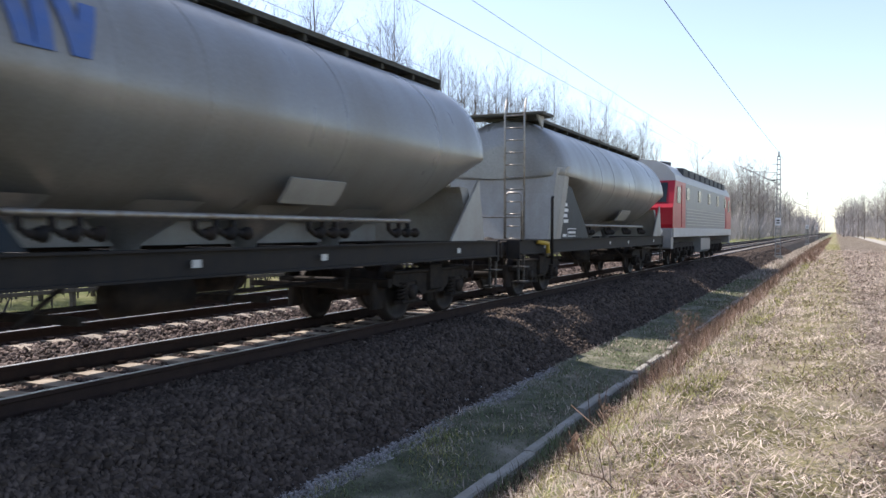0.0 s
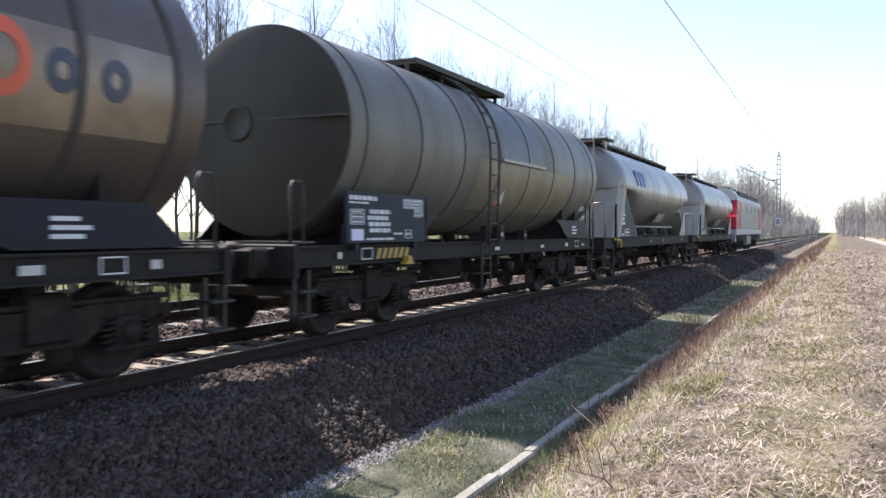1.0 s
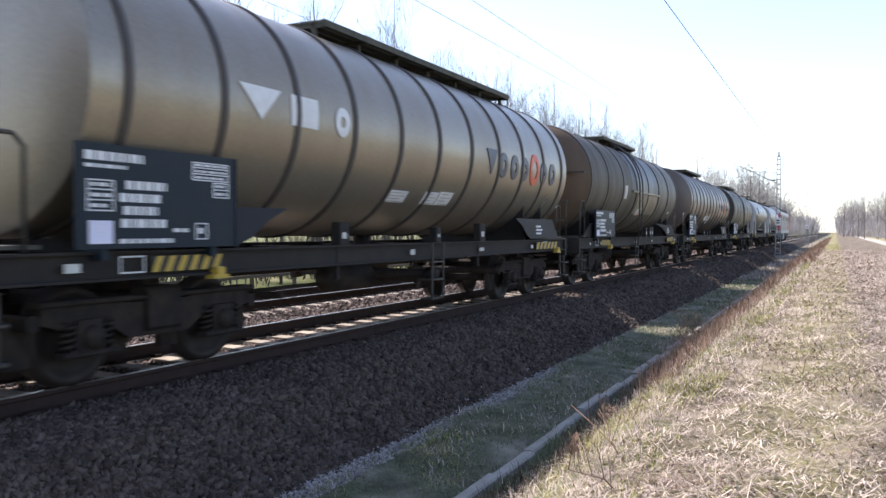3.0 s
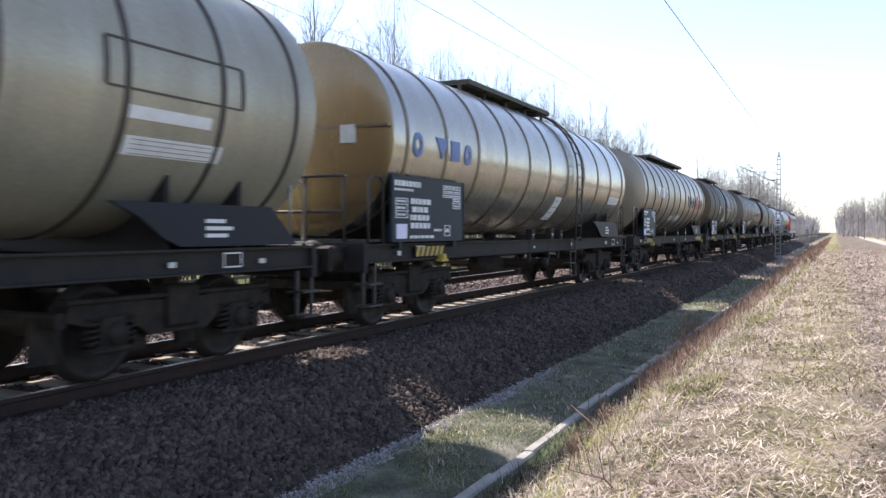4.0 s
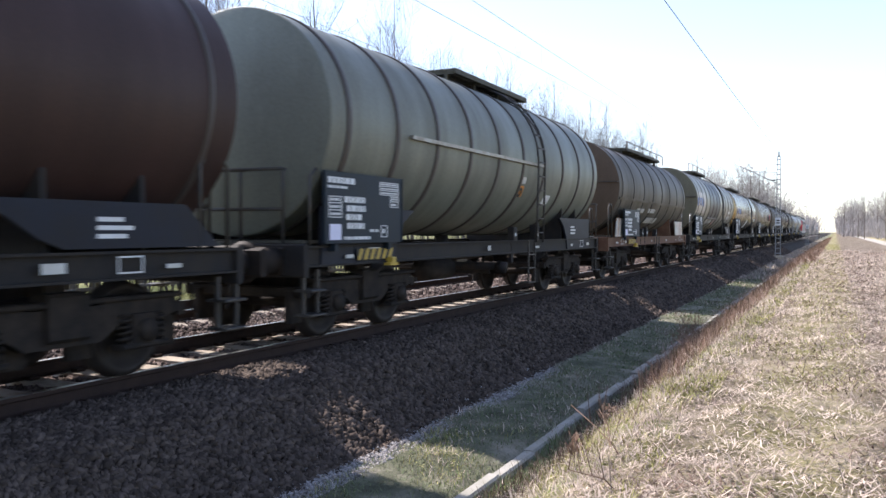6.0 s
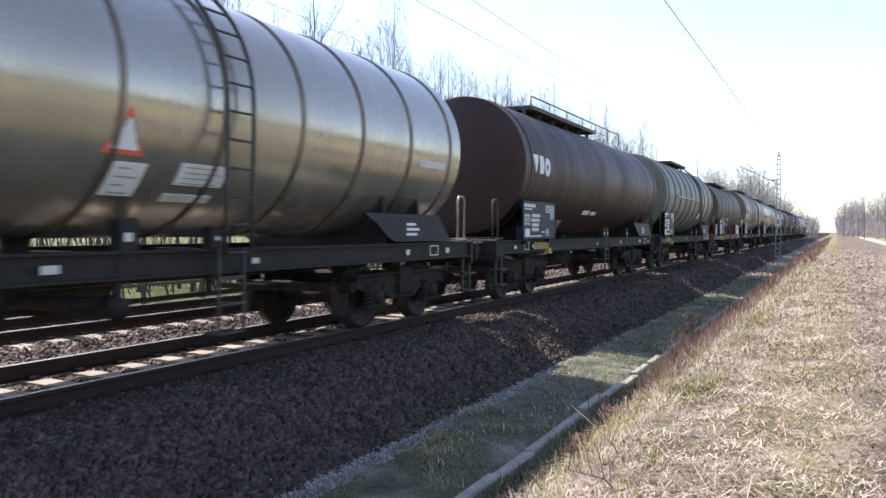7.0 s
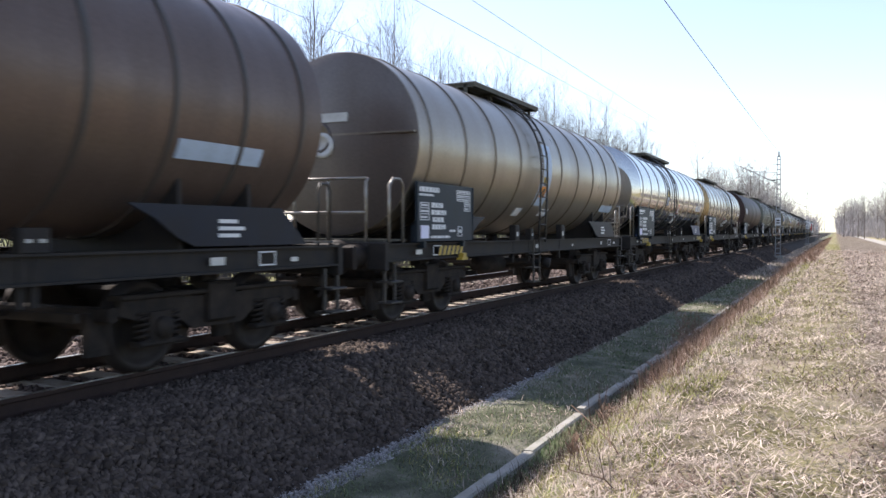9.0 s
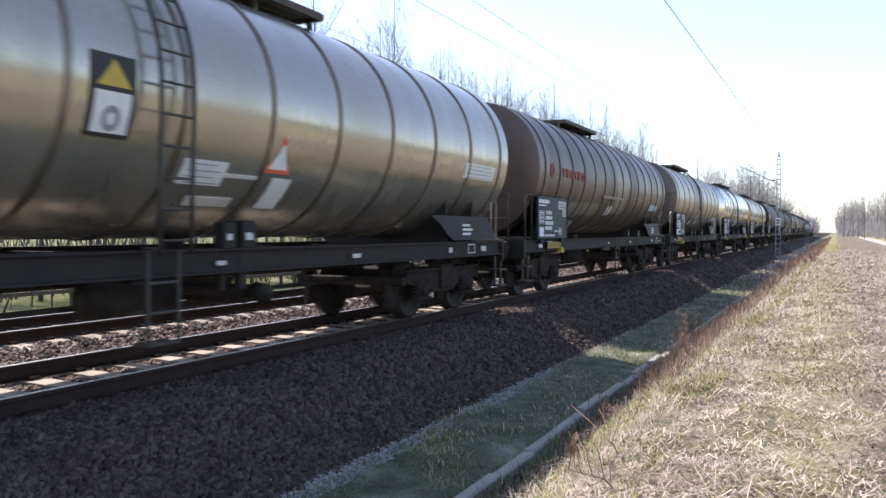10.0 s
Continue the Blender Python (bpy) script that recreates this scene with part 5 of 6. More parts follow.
# ---------------------------------------------------------------- overhead line
def mast(y, x=3.0):
    w = thing("overhead_line_mast", "galvanised lattice mast with cantilever beside the track", "mast", "masts along the line", at=(x, y, 0))
    s = Shape()
    for sx in (-1, 1):
        for sy in (-1, 1):
            s.tube([(sx * 0.2, sy * 0.16, -0.9), (sx * 0.11, sy * 0.10, 7.4)], 0.03, 4)
    for k in range(20):
        z = -0.3 + 0.39 * k
        a_ = 0.2 - 0.09 * (z + 0.9) / 8.3
        for sy in (-1, 1):
            s.box(-a_, a_, sy * a_ * 0.8 - 0.012, sy * a_ * 0.8 + 0.012, z - 0.03, z + 0.03)
    part("lattice_post", s, M_MAST, w)
    f_ = Shape()
    f_.box(-0.36, 0.36, -0.36, 0.36, -1.3, -0.5, 0.05)
    part("foundation", f_, M_CONCRETE, w)
    t = Shape()
    t.tube([(0, 0, 7.3), (0, 0, 7.75)], 0.05, 8)
    t.tube([(-0.02, 0, 6.75), (-0.5, 0, 6.78)], 0.025, 6)
    part("top_insulator", t, M_STEEL_DARK, w)
    c = Shape()
    c.tube([(-0.1, 0, 5.25), (-x, 0, 6.72)], 0.035, 8)
    c.tube([(-0.1, 0, 6.1), (-2.2, 0, 6.25)], 0.02, 6)
    c.tube([(-1.3, 0, 5.85), (-x - 0.25, 0, 5.78)], 0.02, 6)
    part("cantilever", c, M_MAST, w)
    i_ = Shape()
    i_.lathe([(0.03, 0.0), (0.07, 0.03), (0.03, 0.06), (0.07, 0.09), (0.03, 0.12), (0.07, 0.15), (0.03, 0.18), (0.07, 0.21), (0.03, 0.4)], 12, "x", (-0.6, 0, 5.5))
    part("insulator", i_, M_STEEL_DARK, w)
    p_ = Shape()
    p_.box(-0.2, 0.2, -0.26, -0.24, 1.9, 2.5)
    pl = part("number_plate", p_, M_WHITE, w, "white mast plate with dark bars")
    b = Shape()
    b.box(-0.12, 0.12, -0.265, -0.261, 2.05, 2.15)
    b.box(-0.12, 0.12, -0.265, -0.261, 2.25, 2.35)
    part("plate_bars", b, M_BLACK, pl)
    return w


def wires():
    span, y0 = 75.0, 71.3
    spans = [(y0 + span * k, y0 + span * (k + 1)) for k in range(-2, 6)]
    w = thing("overhead_wires", "thin dark contact, carrier and feeder wires over the tracks", "overhead wire")

    def run(name, x, z, sag, r):
        pts = []
        for a_, b_ in spans:
            for k in range(12):
                u = k / 12
                pts.append((x, a_ + (b_ - a_) * u, z - sag * 4 * u * (1 - u)))
        s = Shape()
        s.tube(pts, r, 5)
        part(name, s, M_WIRE, w)
    run("feeder_wire", 3.0, 7.72, 0.25, 0.012)
    for cx in (0.0, -4.15):
        run("contact_wire", cx, 5.75, 0.03, 0.006)
        run("carrier_wire", cx, 6.75, 0.45, 0.006)
        d = Shape()
        for a_, b_ in spans[:5]:
            for k in range(1, 9):
                u = k / 9
                y = a_ + (b_ - a_) * u
                d.tube([(cx, y, 5.73), (cx, y, 6.75 - 0.45 * 4 * u * (1 - u))], 0.0025, 3)
        part("dropper_wires", d, M_WIRE, w)


# ---------------------------------------------------------------- trees
def grow(rng, height, spread, levels, crowded, thin=1.0, start=0.18):
    """Trunk and twig meshes of a bare tree."""
    tr, tw = Shape(), Shape()
    lean = Vector((rng.uniform(-0.04, 0.04), rng.uniform(-0.04, 0.04), 1))
    pts, p = [], Vector((0, 0, -0.1))
    n = 9
    for i in range(n + 1):
        pts.append(p.copy())
        p = p + Vector((lean.x + rng.uniform(-0.05, 0.05), lean.y + rng.uniform(-0.05, 0.05), 1)) * (height / n)
    tr.tube(pts, 0.0095 * height * thin, 7, 0.012)

    def limb(base, d, length, r, level):
        k = 4 if level == 1 else 3
        q, d0, out = base.copy(), d.copy(), [base.copy()]
        for _ in range(k):
            d0 = (d0 + Vector((rng.uniform(-0.16, 0.16), rng.uniform(-0.16, 0.16), 0.13))).normalized()
            q = q + d0 * length / k
            out.append(q.copy())
        (tr if level == 1 else tw).tube(out, r, 4 if level == 1 else 3, r * 0.35, cap=False)
        if level >= levels:
            return
        for _ in range(crowded[level]):
            u = rng.uniform(0.2, 1.0) * k
            i = min(int(u), k - 1)
            at = out[i].lerp(out[i + 1], u - i)
            ax = Vector((rng.uniform(-1, 1), rng.uniform(-1, 1), rng.uniform(-0.3, 0.9))).normalized()
            limb(at, (d0 * 0.75 + ax * 0.8).normalized(), length * rng.uniform(0.35, 0.6), r * 0.5, level + 1)
    for k in range(crowded[0]):
        u = start + (0.97 - start) * (k + rng.random()) / crowded[0]
        i = min(int(u * n), n - 1)
        base = pts[i].lerp(pts[i + 1], u * n - i)
        az = k * 2.4 + rng.uniform(-0.5, 0.5)
        tilt = spread * rng.uniform(0.7, 1.25)
        d = Vector((math.cos(az) * math.sin(tilt), math.sin(az) * math.sin(tilt), math.cos(tilt)))
        limb(base, d, height * (0.34 - 0.24 * u) * rng.uniform(0.8, 1.25) * (0.7 + spread * 0.5), 0.0042 * height * (1.1 - u) * thin, 1)
    return tr, tw


def trees():
    rng = random.Random(11)
    slim, broad = [], []
    for k in range(6):
        t = thing("tree", "slender bare roadside tree with upright twigs", "tree", "row of bare trees", at=(-15, 14 + 2 * k, -0.8))
        tr, tw = grow(rng, 13.5, 0.64, 3, (27, 7, 4), 0.6)
        part("trunk", tr, M_BARK, t)
        part("crown", tw, M_TWIG, t)
        slim.append(t)
    for k in range(4):
        t = thing("tree", "tall bare woodland tree with a broad twiggy crown", "tree", "bare woodland trees", at=(-22 - 4 * k, 260 + 9 * k, -0.9))
        tr, tw = grow(rng, 14.0, 1.0, 4, (19, 6, 5, 3), 1.05, 0.28)
        part("trunk", tr, M_BARK, t)
        part("crown", tw, M_TWIG_HAZE, t)
        broad.append(t)

    def plant(src, x, y, z, k):
        copy_thing(src, pose(x, y, z, 0, 0, rng.uniform(0, 360)) @ Matrix.Scale(k, 4))
    y = 12.0
    while y < 114:
        for row in (-13.6, -15.4, -17.2, -19.5):
            if rng.random() < 0.72:
                plant(rng.choice(slim), row + rng.uniform(-0.8, 0.8), y + rng.uniform(-1.2, 1.2), -0.8, rng.uniform(0.78, 1.04) + 0.14 * max(0.0, min(1.0, (y - 20) / 80)))
        y += 2.5 + y * 0.006
    plant(broad[0], -14.5, 150, -0.8, 1.2)
    plant(broad[1], -16.5, 166, -0.8, 0.95)
    plant(broad[2], -17.5, 141, -0.8, 0.9)
    for k in range(90):
        yy = 235 + 400 * (k / 90) ** 1.3
        plant(rng.choice(broad), -12 - rng.uniform(0, 34) * (0.4 + 0.6 * k / 90), yy + rng.uniform(-6, 6), -0.9, rng.uniform(1.1, 1.65))
    for k in range(52):
        yy = 120 + 280 * rng.random()
        edge_ = 18 - 9 * min(1, (yy - 120) / 170)
        plant(rng.choice(broad), edge_ + 26 * rng.random() ** 1.6, yy, -0.3, rng.uniform(0.72, 1.0))
    for k in range(14):
        plant(rng.choice(broad), rng.uniform(40, 120), -60 + 14 * k + rng.uniform(-5, 5), -0.3, rng.uniform(0.8, 1.1))


def thicket(name, x0, x1, y0, y1, n, h0, h1, z, material, label, seed, wide=0.03):
    """Many thin upright stems that lean and fork."""
    rng = np.random.default_rng(seed)
    x, y = rng.uniform(x0, x1, n), rng.uniform(y0, y1, n)
    h = rng.uniform(h0, h1, n) * (0.7 + 0.5 * np.abs(np.sin(x * 0.31 + y * 0.17)))
    b = rng.uniform(0, 0.6, n) * h
    dx, dy = rng.normal(0, 0.22, n) * h, rng.normal(0, 0.22, n) * h
    az = rng.uniform(0, math.pi, n)
    wx, wy = np.cos(az) * wide, np.sin(az) * wide
    v = np.stack([np.stack([x - wx, y - wy, z + b], -1), np.stack([x + wx, y + wy, z + b], -1), np.stack([x + dx, y + dy, z + h], -1)], 1)
    soup(name, v.reshape(-1, 3), np.arange(3 * n).reshape(-1, 3), material, label, "bushes")


def blades(name, n, x0, x1, y0, y1, length, width, lay, material, label, seed, clump=0.0, power=1.0, zoff=0.0):
    """Grass blades and straw: lay 0 stands upright, 1 lies flat. Thinner and larger with distance."""
    rng = np.random.default_rng(seed)
    y = y0 * (y1 / y0) ** rng.uniform(0, 1, n)
    x = x0 + (x1 - x0) * rng.uniform(0, 1, n) ** power
    if clump:
        keep = np.sin(x * 2.3 + 1.3 * np.sin(y * 0.9)) * np.sin(y * 1.7 + 1.1 * np.sin(x * 1.9)) + rng.normal(0, 0.35, n) > clump
        x, y = x[keep], y[keep]
        n = len(x)
    k = 1 + np.clip((y - 8) / 16, 0, 2.5)
    L = length * rng.uniform(0.5, 1.4, n) * k ** 0.4
    W = width * rng.uniform(0.7, 1.4, n) * k
    az = rng.uniform(0, 2 * math.pi, n)
    el = np.clip(rng.normal((1 - lay) * 1.35, 0.28, n), 0.02, 1.5)
    dx, dy, dz = np.cos(az) * np.cos(el), np.sin(az) * np.cos(el), np.sin(el)
    sx, sy = -np.sin(az) * W / 2, np.cos(az) * W / 2
    z = ground_z(x) + ground_relief(x, y) + zoff + rng.uniform(0, 0.05, n) * lay
    sag = 0.18 * L * lay
    base = np.stack([x, y, z], -1)
    side = np.stack([sx, sy, 0 * sx], -1)
    midp = base + np.stack([dx, dy, dz], -1) * (L * 0.55)[:, None] + np.stack([0 * L, 0 * L, sag * 0.6], -1)
    tip = base + np.stack([dx, dy, dz], -1) * L[:, None] + np.stack([dx * L * 0.1, dy * L * 0.1, -0.1 * L], -1)
    tip[:, 2] = np.maximum(tip[:, 2], ground_z(tip[:, 0]) + 0.005)
    v = np.stack([base - side, base + side, midp + side * 0.8, midp - side * 0.8, tip], 1).reshape(-1, 3)
    o = np.arange(n)[:, None] * 5
    f = np.concatenate([o + [0, 1, 2], o + [0, 2, 3], o + [3, 2, 4]])
    return soup(name, v, f, material, label, "grass")


def fence():
    w = thing("meadow_fence", "weathered grey post and rail fence along the meadow", "fence")
    ps = Shape()
    ps.box(-0.06, 0.06, -0.06, 0.06, -0.2, 1.25, 0.015)
    post = ps.mesh("post", M_FENCE)
    rs = Shape()
    rs.box(-0.025, 0.025, -1.19, 1.19, -0.05, 0.05, 0.012)
    rail = rs.mesh("fence_rail", M_FENCE)
    for k in range(40):
        y = 8 + 2.4 * k
        part("post", post, None, w, at=(-10.4, y, -0.72))
        for z in (-0.1, 0.35):
            part("fence_rail", rail, None, w, at=(-10.31, y + 1.2, z))


def weeds():
    """Dry upright weeds on the bank's edge."""
    rng = random.Random(9)
    for x, y, h in ((4.68, 15.8, 0.9), (4.62, 16.3, 0.75), (4.68, 15.2, 0.7), (4.64, 17.1, 0.65), (4.78, 14.5, 0.5), (5.05, 8.4, 0.2), (5.2, 6.6, 0.2), (4.8, 12.1, 0.3)):
        w = thing("dry_weed", "dry brown branching weed standing on the bank", "weed", "dry weeds on the bank", at=(x, y, float(ground_z(x))))
        for _ in range(9):
            s = Shape()
            a_, t_ = rng.uniform(0, 6.28), rng.uniform(0.05, 0.5)
            d = Vector((math.cos(a_) * t_, math.sin(a_) * t_, 1)).normalized()
            p0 = Vector((rng.uniform(-0.08, 0.08), rng.uniform(-0.08, 0.08), -0.03))
            l_ = h * rng.uniform(0.6, 1.1)
            p1 = p0 + d * l_ * 0.6
            p2 = p1 + (d + Vector((rng.uniform(-0.3, 0.3), rng.uniform(-0.3, 0.3), 0))).normalized() * l_ * 0.4
            s.tube([p0, p1, p2], 0.004, 4, 0.002)
            for _k in range(5):
                q = p1.lerp(p2, rng.random())
                e_ = q + Vector((rng.uniform(-1, 1), rng.uniform(-1, 1), 0.8)).normalized() * 0.07
                s.tube([q, e_], 0.003, 3, 0.006)
            part("stem", s, M_STRAW_RED, w)
    # a bare bramble shoot near the bank's foot
    for x, y, pts in ((5.78, 5.94, [(0, 0, 0), (-0.1, 0.04, 0.12), (-0.3, 0.2, 0.22), (-0.54, 0.5, 0.27)]), (5.6, 6.3, [(0, 0, 0), (-0.06, 0.15, 0.16), (-0.2, 0.4, 0.24)]),
                      (5.9, 5.2, [(0, 0, 0), (-0.05, -0.1, 0.1), (-0.25, -0.2, 0.16)]), (5.5, 7.4, [(0, 0, 0), (0.05, 0.2, 0.2), (0.0, 0.5, 0.26)])):
        s = Shape()
        s.tube(pts, 0.006, 5, 0.003)
        for k in range(4):
            q = Vector(pts[1]).lerp(Vector(pts[2]), k / 3)
            s.tube([q, q + Vector((rng.uniform(-0.1, 0.1), rng.uniform(-0.1, 0.15), 0.22))], 0.004, 4, 0.002)
        w = thing("bramble_shoot", "bare arching bramble shoot over dry grass", "bramble", "bramble shoots", at=(x, y, float(ground_z(x))))
        part("stem", s, M_STRAW_RED, w)


T_STEEL = shell("bright_stainless_cladding", (0.54, 0.54, 0.535), (0.44, 0.41, 0.37), 0.05, 1.0, 0.22)
T_SILVER = shell("dull_aluminium_cladding", (0.43, 0.405, 0.36), (0.30, 0.26, 0.205), 0.17, 0.8, 0.4)
T_GOLD = shell("oxidised_aluminium_cladding", (0.31, 0.275, 0.225), (0.20, 0.155, 0.11), 0.27, 0.65, 0.4)
T_GREY = shell("grey_tank_paint", (0.185, 0.18, 0.16), (0.12, 0.11, 0.088), 0.36, 0.2, 0.7)
T_CREAM = shell("pale_grey_cladding", (0.38, 0.365, 0.30), (0.23, 0.21, 0.165), 0.3, 0.4, 0.7)
T_BROWN = shell("sooty_brown_cladding", (0.15, 0.125, 0.112), (0.085, 0.066, 0.057), 0.28, 0.6, 0.7)
T_OLIVE = shell("sooty_olive_cladding", (0.135, 0.122, 0.098), (0.07, 0.058, 0.045), 0.45, 0.2, 0.7)
T_RUST_END = shell("rust_stained_tank_end", (0.13, 0.092, 0.064), (0.08, 0.053, 0.036), 0.5, 0.15, 0.7)
# Darker copy of the pale cladding: the rear face's shade is in the colour.
T_CREAM_END = shell("shaded_cream_tank_end", (0.17, 0.155, 0.11), (0.10, 0.09, 0.06), 0.45, 0.2, 0.7)
# End cap tone, about a third of the grey tank side's.
T_GREY_DARK = shell("dark_olive_tank_end", (0.062, 0.058, 0.046), (0.036, 0.032, 0.026), 0.5, 0.1, 0.7)
# Amber base paints in the sunlit straw that the metal end reflects.
T_AMBER = shell("amber_reflection_end", (0.37, 0.265, 0.145), (0.24, 0.16, 0.085), 0.2, 0.88, 0.5)
T_RUST = shell("red_brown_cladding", (0.145, 0.108, 0.093), (0.085, 0.062, 0.052), 0.3, 0.5, 0.7)
M_BAND_BRIGHT = mat("steel_seam_band", (0.42, 0.41, 0.40), 0.3, 0.95, (0.25, 0.23, 0.21), 0.6, 2, 50, 0.03)
M_BAND_GOLD = mat("dull_seam_band", (0.22, 0.19, 0.155), 0.4, 0.8, (0.12, 0.09, 0.07), 0.7, 2, 50, 0.03)
T_MAROON = shell("dark_oxide_red_paint", (0.052, 0.030, 0.027), (0.03, 0.019, 0.017), 0.42, 0.0, 0.7)
T_GREEN = shell("grey_green_tank_paint", (0.22, 0.235, 0.20), (0.12, 0.12, 0.10), 0.4, 0.35, 0.7)

def build_train():
    engine(32.85, 52.5)
    silo_wagon("dull silver silo wagon with pale end ladder and roof walkway", 18.1, 31.5, 15.45, 32.15, 1)
    silo_wagon("dull silver silo wagon with a blue sign on its side", 1.45, 14.4, -0.35, 15.45, 2, ("slant", 3.75, 5.3, 5.5, 25, M_LETTER_BLUE))
    W, P, H = M_WHITE, M_PLATE, M_HAZARD
    tank_wagon("dirty grey tank wagon with a bare lower shell and dark ladder", -13.44, -0.95, 1.45, 2.8, T_GREY, big_rail=False, back=-15.0, ahead=-0.35, bands=8, hoop=0.014, board=(-13.4, -11.1, 1.95), lad=-8.6, walk_at=(-9.9, -5.7), seed=3,
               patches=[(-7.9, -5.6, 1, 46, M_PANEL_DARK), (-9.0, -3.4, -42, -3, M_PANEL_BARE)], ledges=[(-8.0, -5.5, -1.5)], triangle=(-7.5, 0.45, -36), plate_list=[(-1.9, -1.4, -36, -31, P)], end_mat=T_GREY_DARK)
    tank_wagon("sooty brown insulated tank wagon with a dark wordmark", -30.45, -15.95, 1.45, 2.8, T_BROWN, back=-32.3, ahead=-15.0, bands=13, hoop=0.045, board=(-30.7, -28.8), walk_at=(-26.9, -22.1), seed=4,
               sign=("word", -20.85, -16.95, -9, 5, M_LETTER_NAVY, M_LETTER_RED), patches=[(-21.4, -16.45, -22, 11, M_PANEL_CLEAN), (-25.6, -23.1, -38, -20, M_PANEL_CLEAN), (-29.5, -28.8, -27, -4, M_PANEL_CLEAN)],
               plate_list=[(-25.3, -24.85, -34, -25, W), (-24.75, -24.25, -35, -25, W), (-24.2, -23.7, -35, -25, W), (-23.9, -23.5, -42, -38, W)])
    tank_wagon("sooty olive tank wagon with rounded ends and wide hoops", -47.3, -33.5, 1.42, 2.8, T_OLIVE, back=-48.1, ahead=-32.3, bands=8, hoop=0.05, end="dome", bulge=0.22, end_mat=T_RUST_END, board=(-46.3, -44.2, 2.0), lad=-41.2, walk_at=(-42.5, -38.0), seed=5, style="wing", apron=M_SILL,
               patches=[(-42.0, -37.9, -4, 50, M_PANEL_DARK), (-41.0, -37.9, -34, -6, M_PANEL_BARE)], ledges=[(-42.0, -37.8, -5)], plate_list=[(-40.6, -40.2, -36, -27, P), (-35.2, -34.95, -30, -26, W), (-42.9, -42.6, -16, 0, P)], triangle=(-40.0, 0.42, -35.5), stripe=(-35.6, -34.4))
    tank_wagon("aluminium-clad tank wagon with a dark wordmark and red ring", -62.9, -48.94, 1.45, 2.8, T_GOLD, back=-64.5, ahead=-48.1, bands=11, hoop=0.045, board=(-62.9, -60.9), walk_at=(-58, -50.7), seed=6, stripe=(-50.9, -49.4),
               sign=("word", -54.0, -49.85, -13, 5, M_LETTER_NAVY, M_LETTER_RED), signs=[("three", -60.9, -58.4, -6, 8, W, None)], plate_list=[(-56.0, -55.55, -40, -31, W), (-55.5, -55.0, -40, -30, W), (-57.2, -56.6, -40, -32, W)])
    tank_wagon("golden aluminium-clad tank wagon with blue sign and dark board", -80.2, -65.6, 1.45, 2.8, T_SILVER, back=-81.3, ahead=-64.5, bands=11, mband=M_BAND_GOLD, board=(-80.1, -77.6, 2.24), lad=-71.0, walk_at=(-75.6, -70.5), seed=7, end_mat=T_AMBER, end_items=[("box", 0.75, 2.83, 0.24, 0.26)],
               sign=("three", -78.75, -77.2, -9, 4, M_LETTER_BLUE, None), signs=[("rings", -79.62, -79.05, -10, 4, M_LETTER_BLUE, None)], plate_list=[(-72.1, -71.65, -49, -24, W), (-67.4, -66.3, -25, -17, W)])
    tank_wagon("pale grey tank wagon with rust streaks below a blue sign", -97.0, -82.0, 1.5, 2.85, T_CREAM, end_mat=T_CREAM_END, back=-98.5, ahead=-81.3, bands=12, board=(-96.9, -94.85, 2.15), lad=-88.5, walk_at=(-92, -88.4), rails=(-94.0, -88.3, 0.3), seed=8, mrail=M_RAILING,
               sign=("three", -96.3, -94.75, -9, 5, M_LETTER_BLUE, None), signs=[("rings", -96.92, -96.42, -10, 4, M_LETTER_BLUE, None)], patches=[(-97.0 + 0.25, -94.3, -22, 15, M_RUST_PATCH), (-92.6, -88.9, -28, 42, M_PANEL_DARK)],
               ledges=[(-92.6, -88.7, -30)], triangle=(-89.5, 0.4, -44), plate_list=[(-92.05, -91.35, -43, -34, P), (-91.25, -90.85, -43, -34, P), (-90.75, -90.35, -40, -35, W), (-85.05, -83.95, -16, -11.5, W), (-85.0, -83.7, -29, -22, W), (-85.3, -83.5, 9.5, 10.3, M_BAND), (-85.3, -83.5, -6.6, -5.8, M_BAND), (-85.33, -85.28, -5.8, 9.5, M_BAND), (-83.52, -83.47, -5.8, 9.5, M_BAND)])
    tank_wagon("sooty olive tank wagon on a rusty brown frame", -111.6, -99.66, 1.4, 2.75, T_OLIVE, back=-113.1, ahead=-98.5, bands=8, hoop=0.04, end="flat", sill=M_SILL_BROWN, board=(-110.9, -108.8, 2.1), walk_at=(-107.3, -101.4), rails=(-107.3, -100.6, 0.25), waist=True, style="plate", seed=9, apron=M_RUST_PATCH,
               plate_list=[(-108.4, -107.4, -30, -24, P), (-106.65, -105.6, -29, -23, P), (-106.2, -105.2, -47, -37, P), (-105.1, -104.4, -47, -37, P)], end_mat=T_RUST_END)
    tank_wagon("grey-green tank wagon with wide dark hoops and tall ladder", -127.2, -114.28, 1.5, 2.85, T_GREEN, back=-128.0, ahead=-113.1, bands=10, hoop=0.05, board=(-127.1, -125.1), lad=-119.3, walk_at=(-121.5, -117.5), seed=10, style="block",
               ledges=[(-125.0, -119.0, -2)], plate_list=[(-120.1, -119.8, -29, -20, H), (-120.1, -119.8, -18, -13, P), (-118.35, -117.95, -33, -25, W)])
    tank_wagon("dark oxide-red smooth tank wagon with a white sign", -142.56, -128.67, 1.45, 2.8, T_MAROON, back=-144.3, ahead=-128.0, bands=2, board=(-142.5, -140.4, 2.05), walk_at=(-139.8, -134.1), rails=(-139.8, -131, 0.25), seed=11,
               sign=("three", -142.0, -140.85, -6, 9, W, None), plate_list=[(-137.2, -136.6, -40, -35, W), (-136.4, -135.9, -40, -36, W)], big_rail=False)
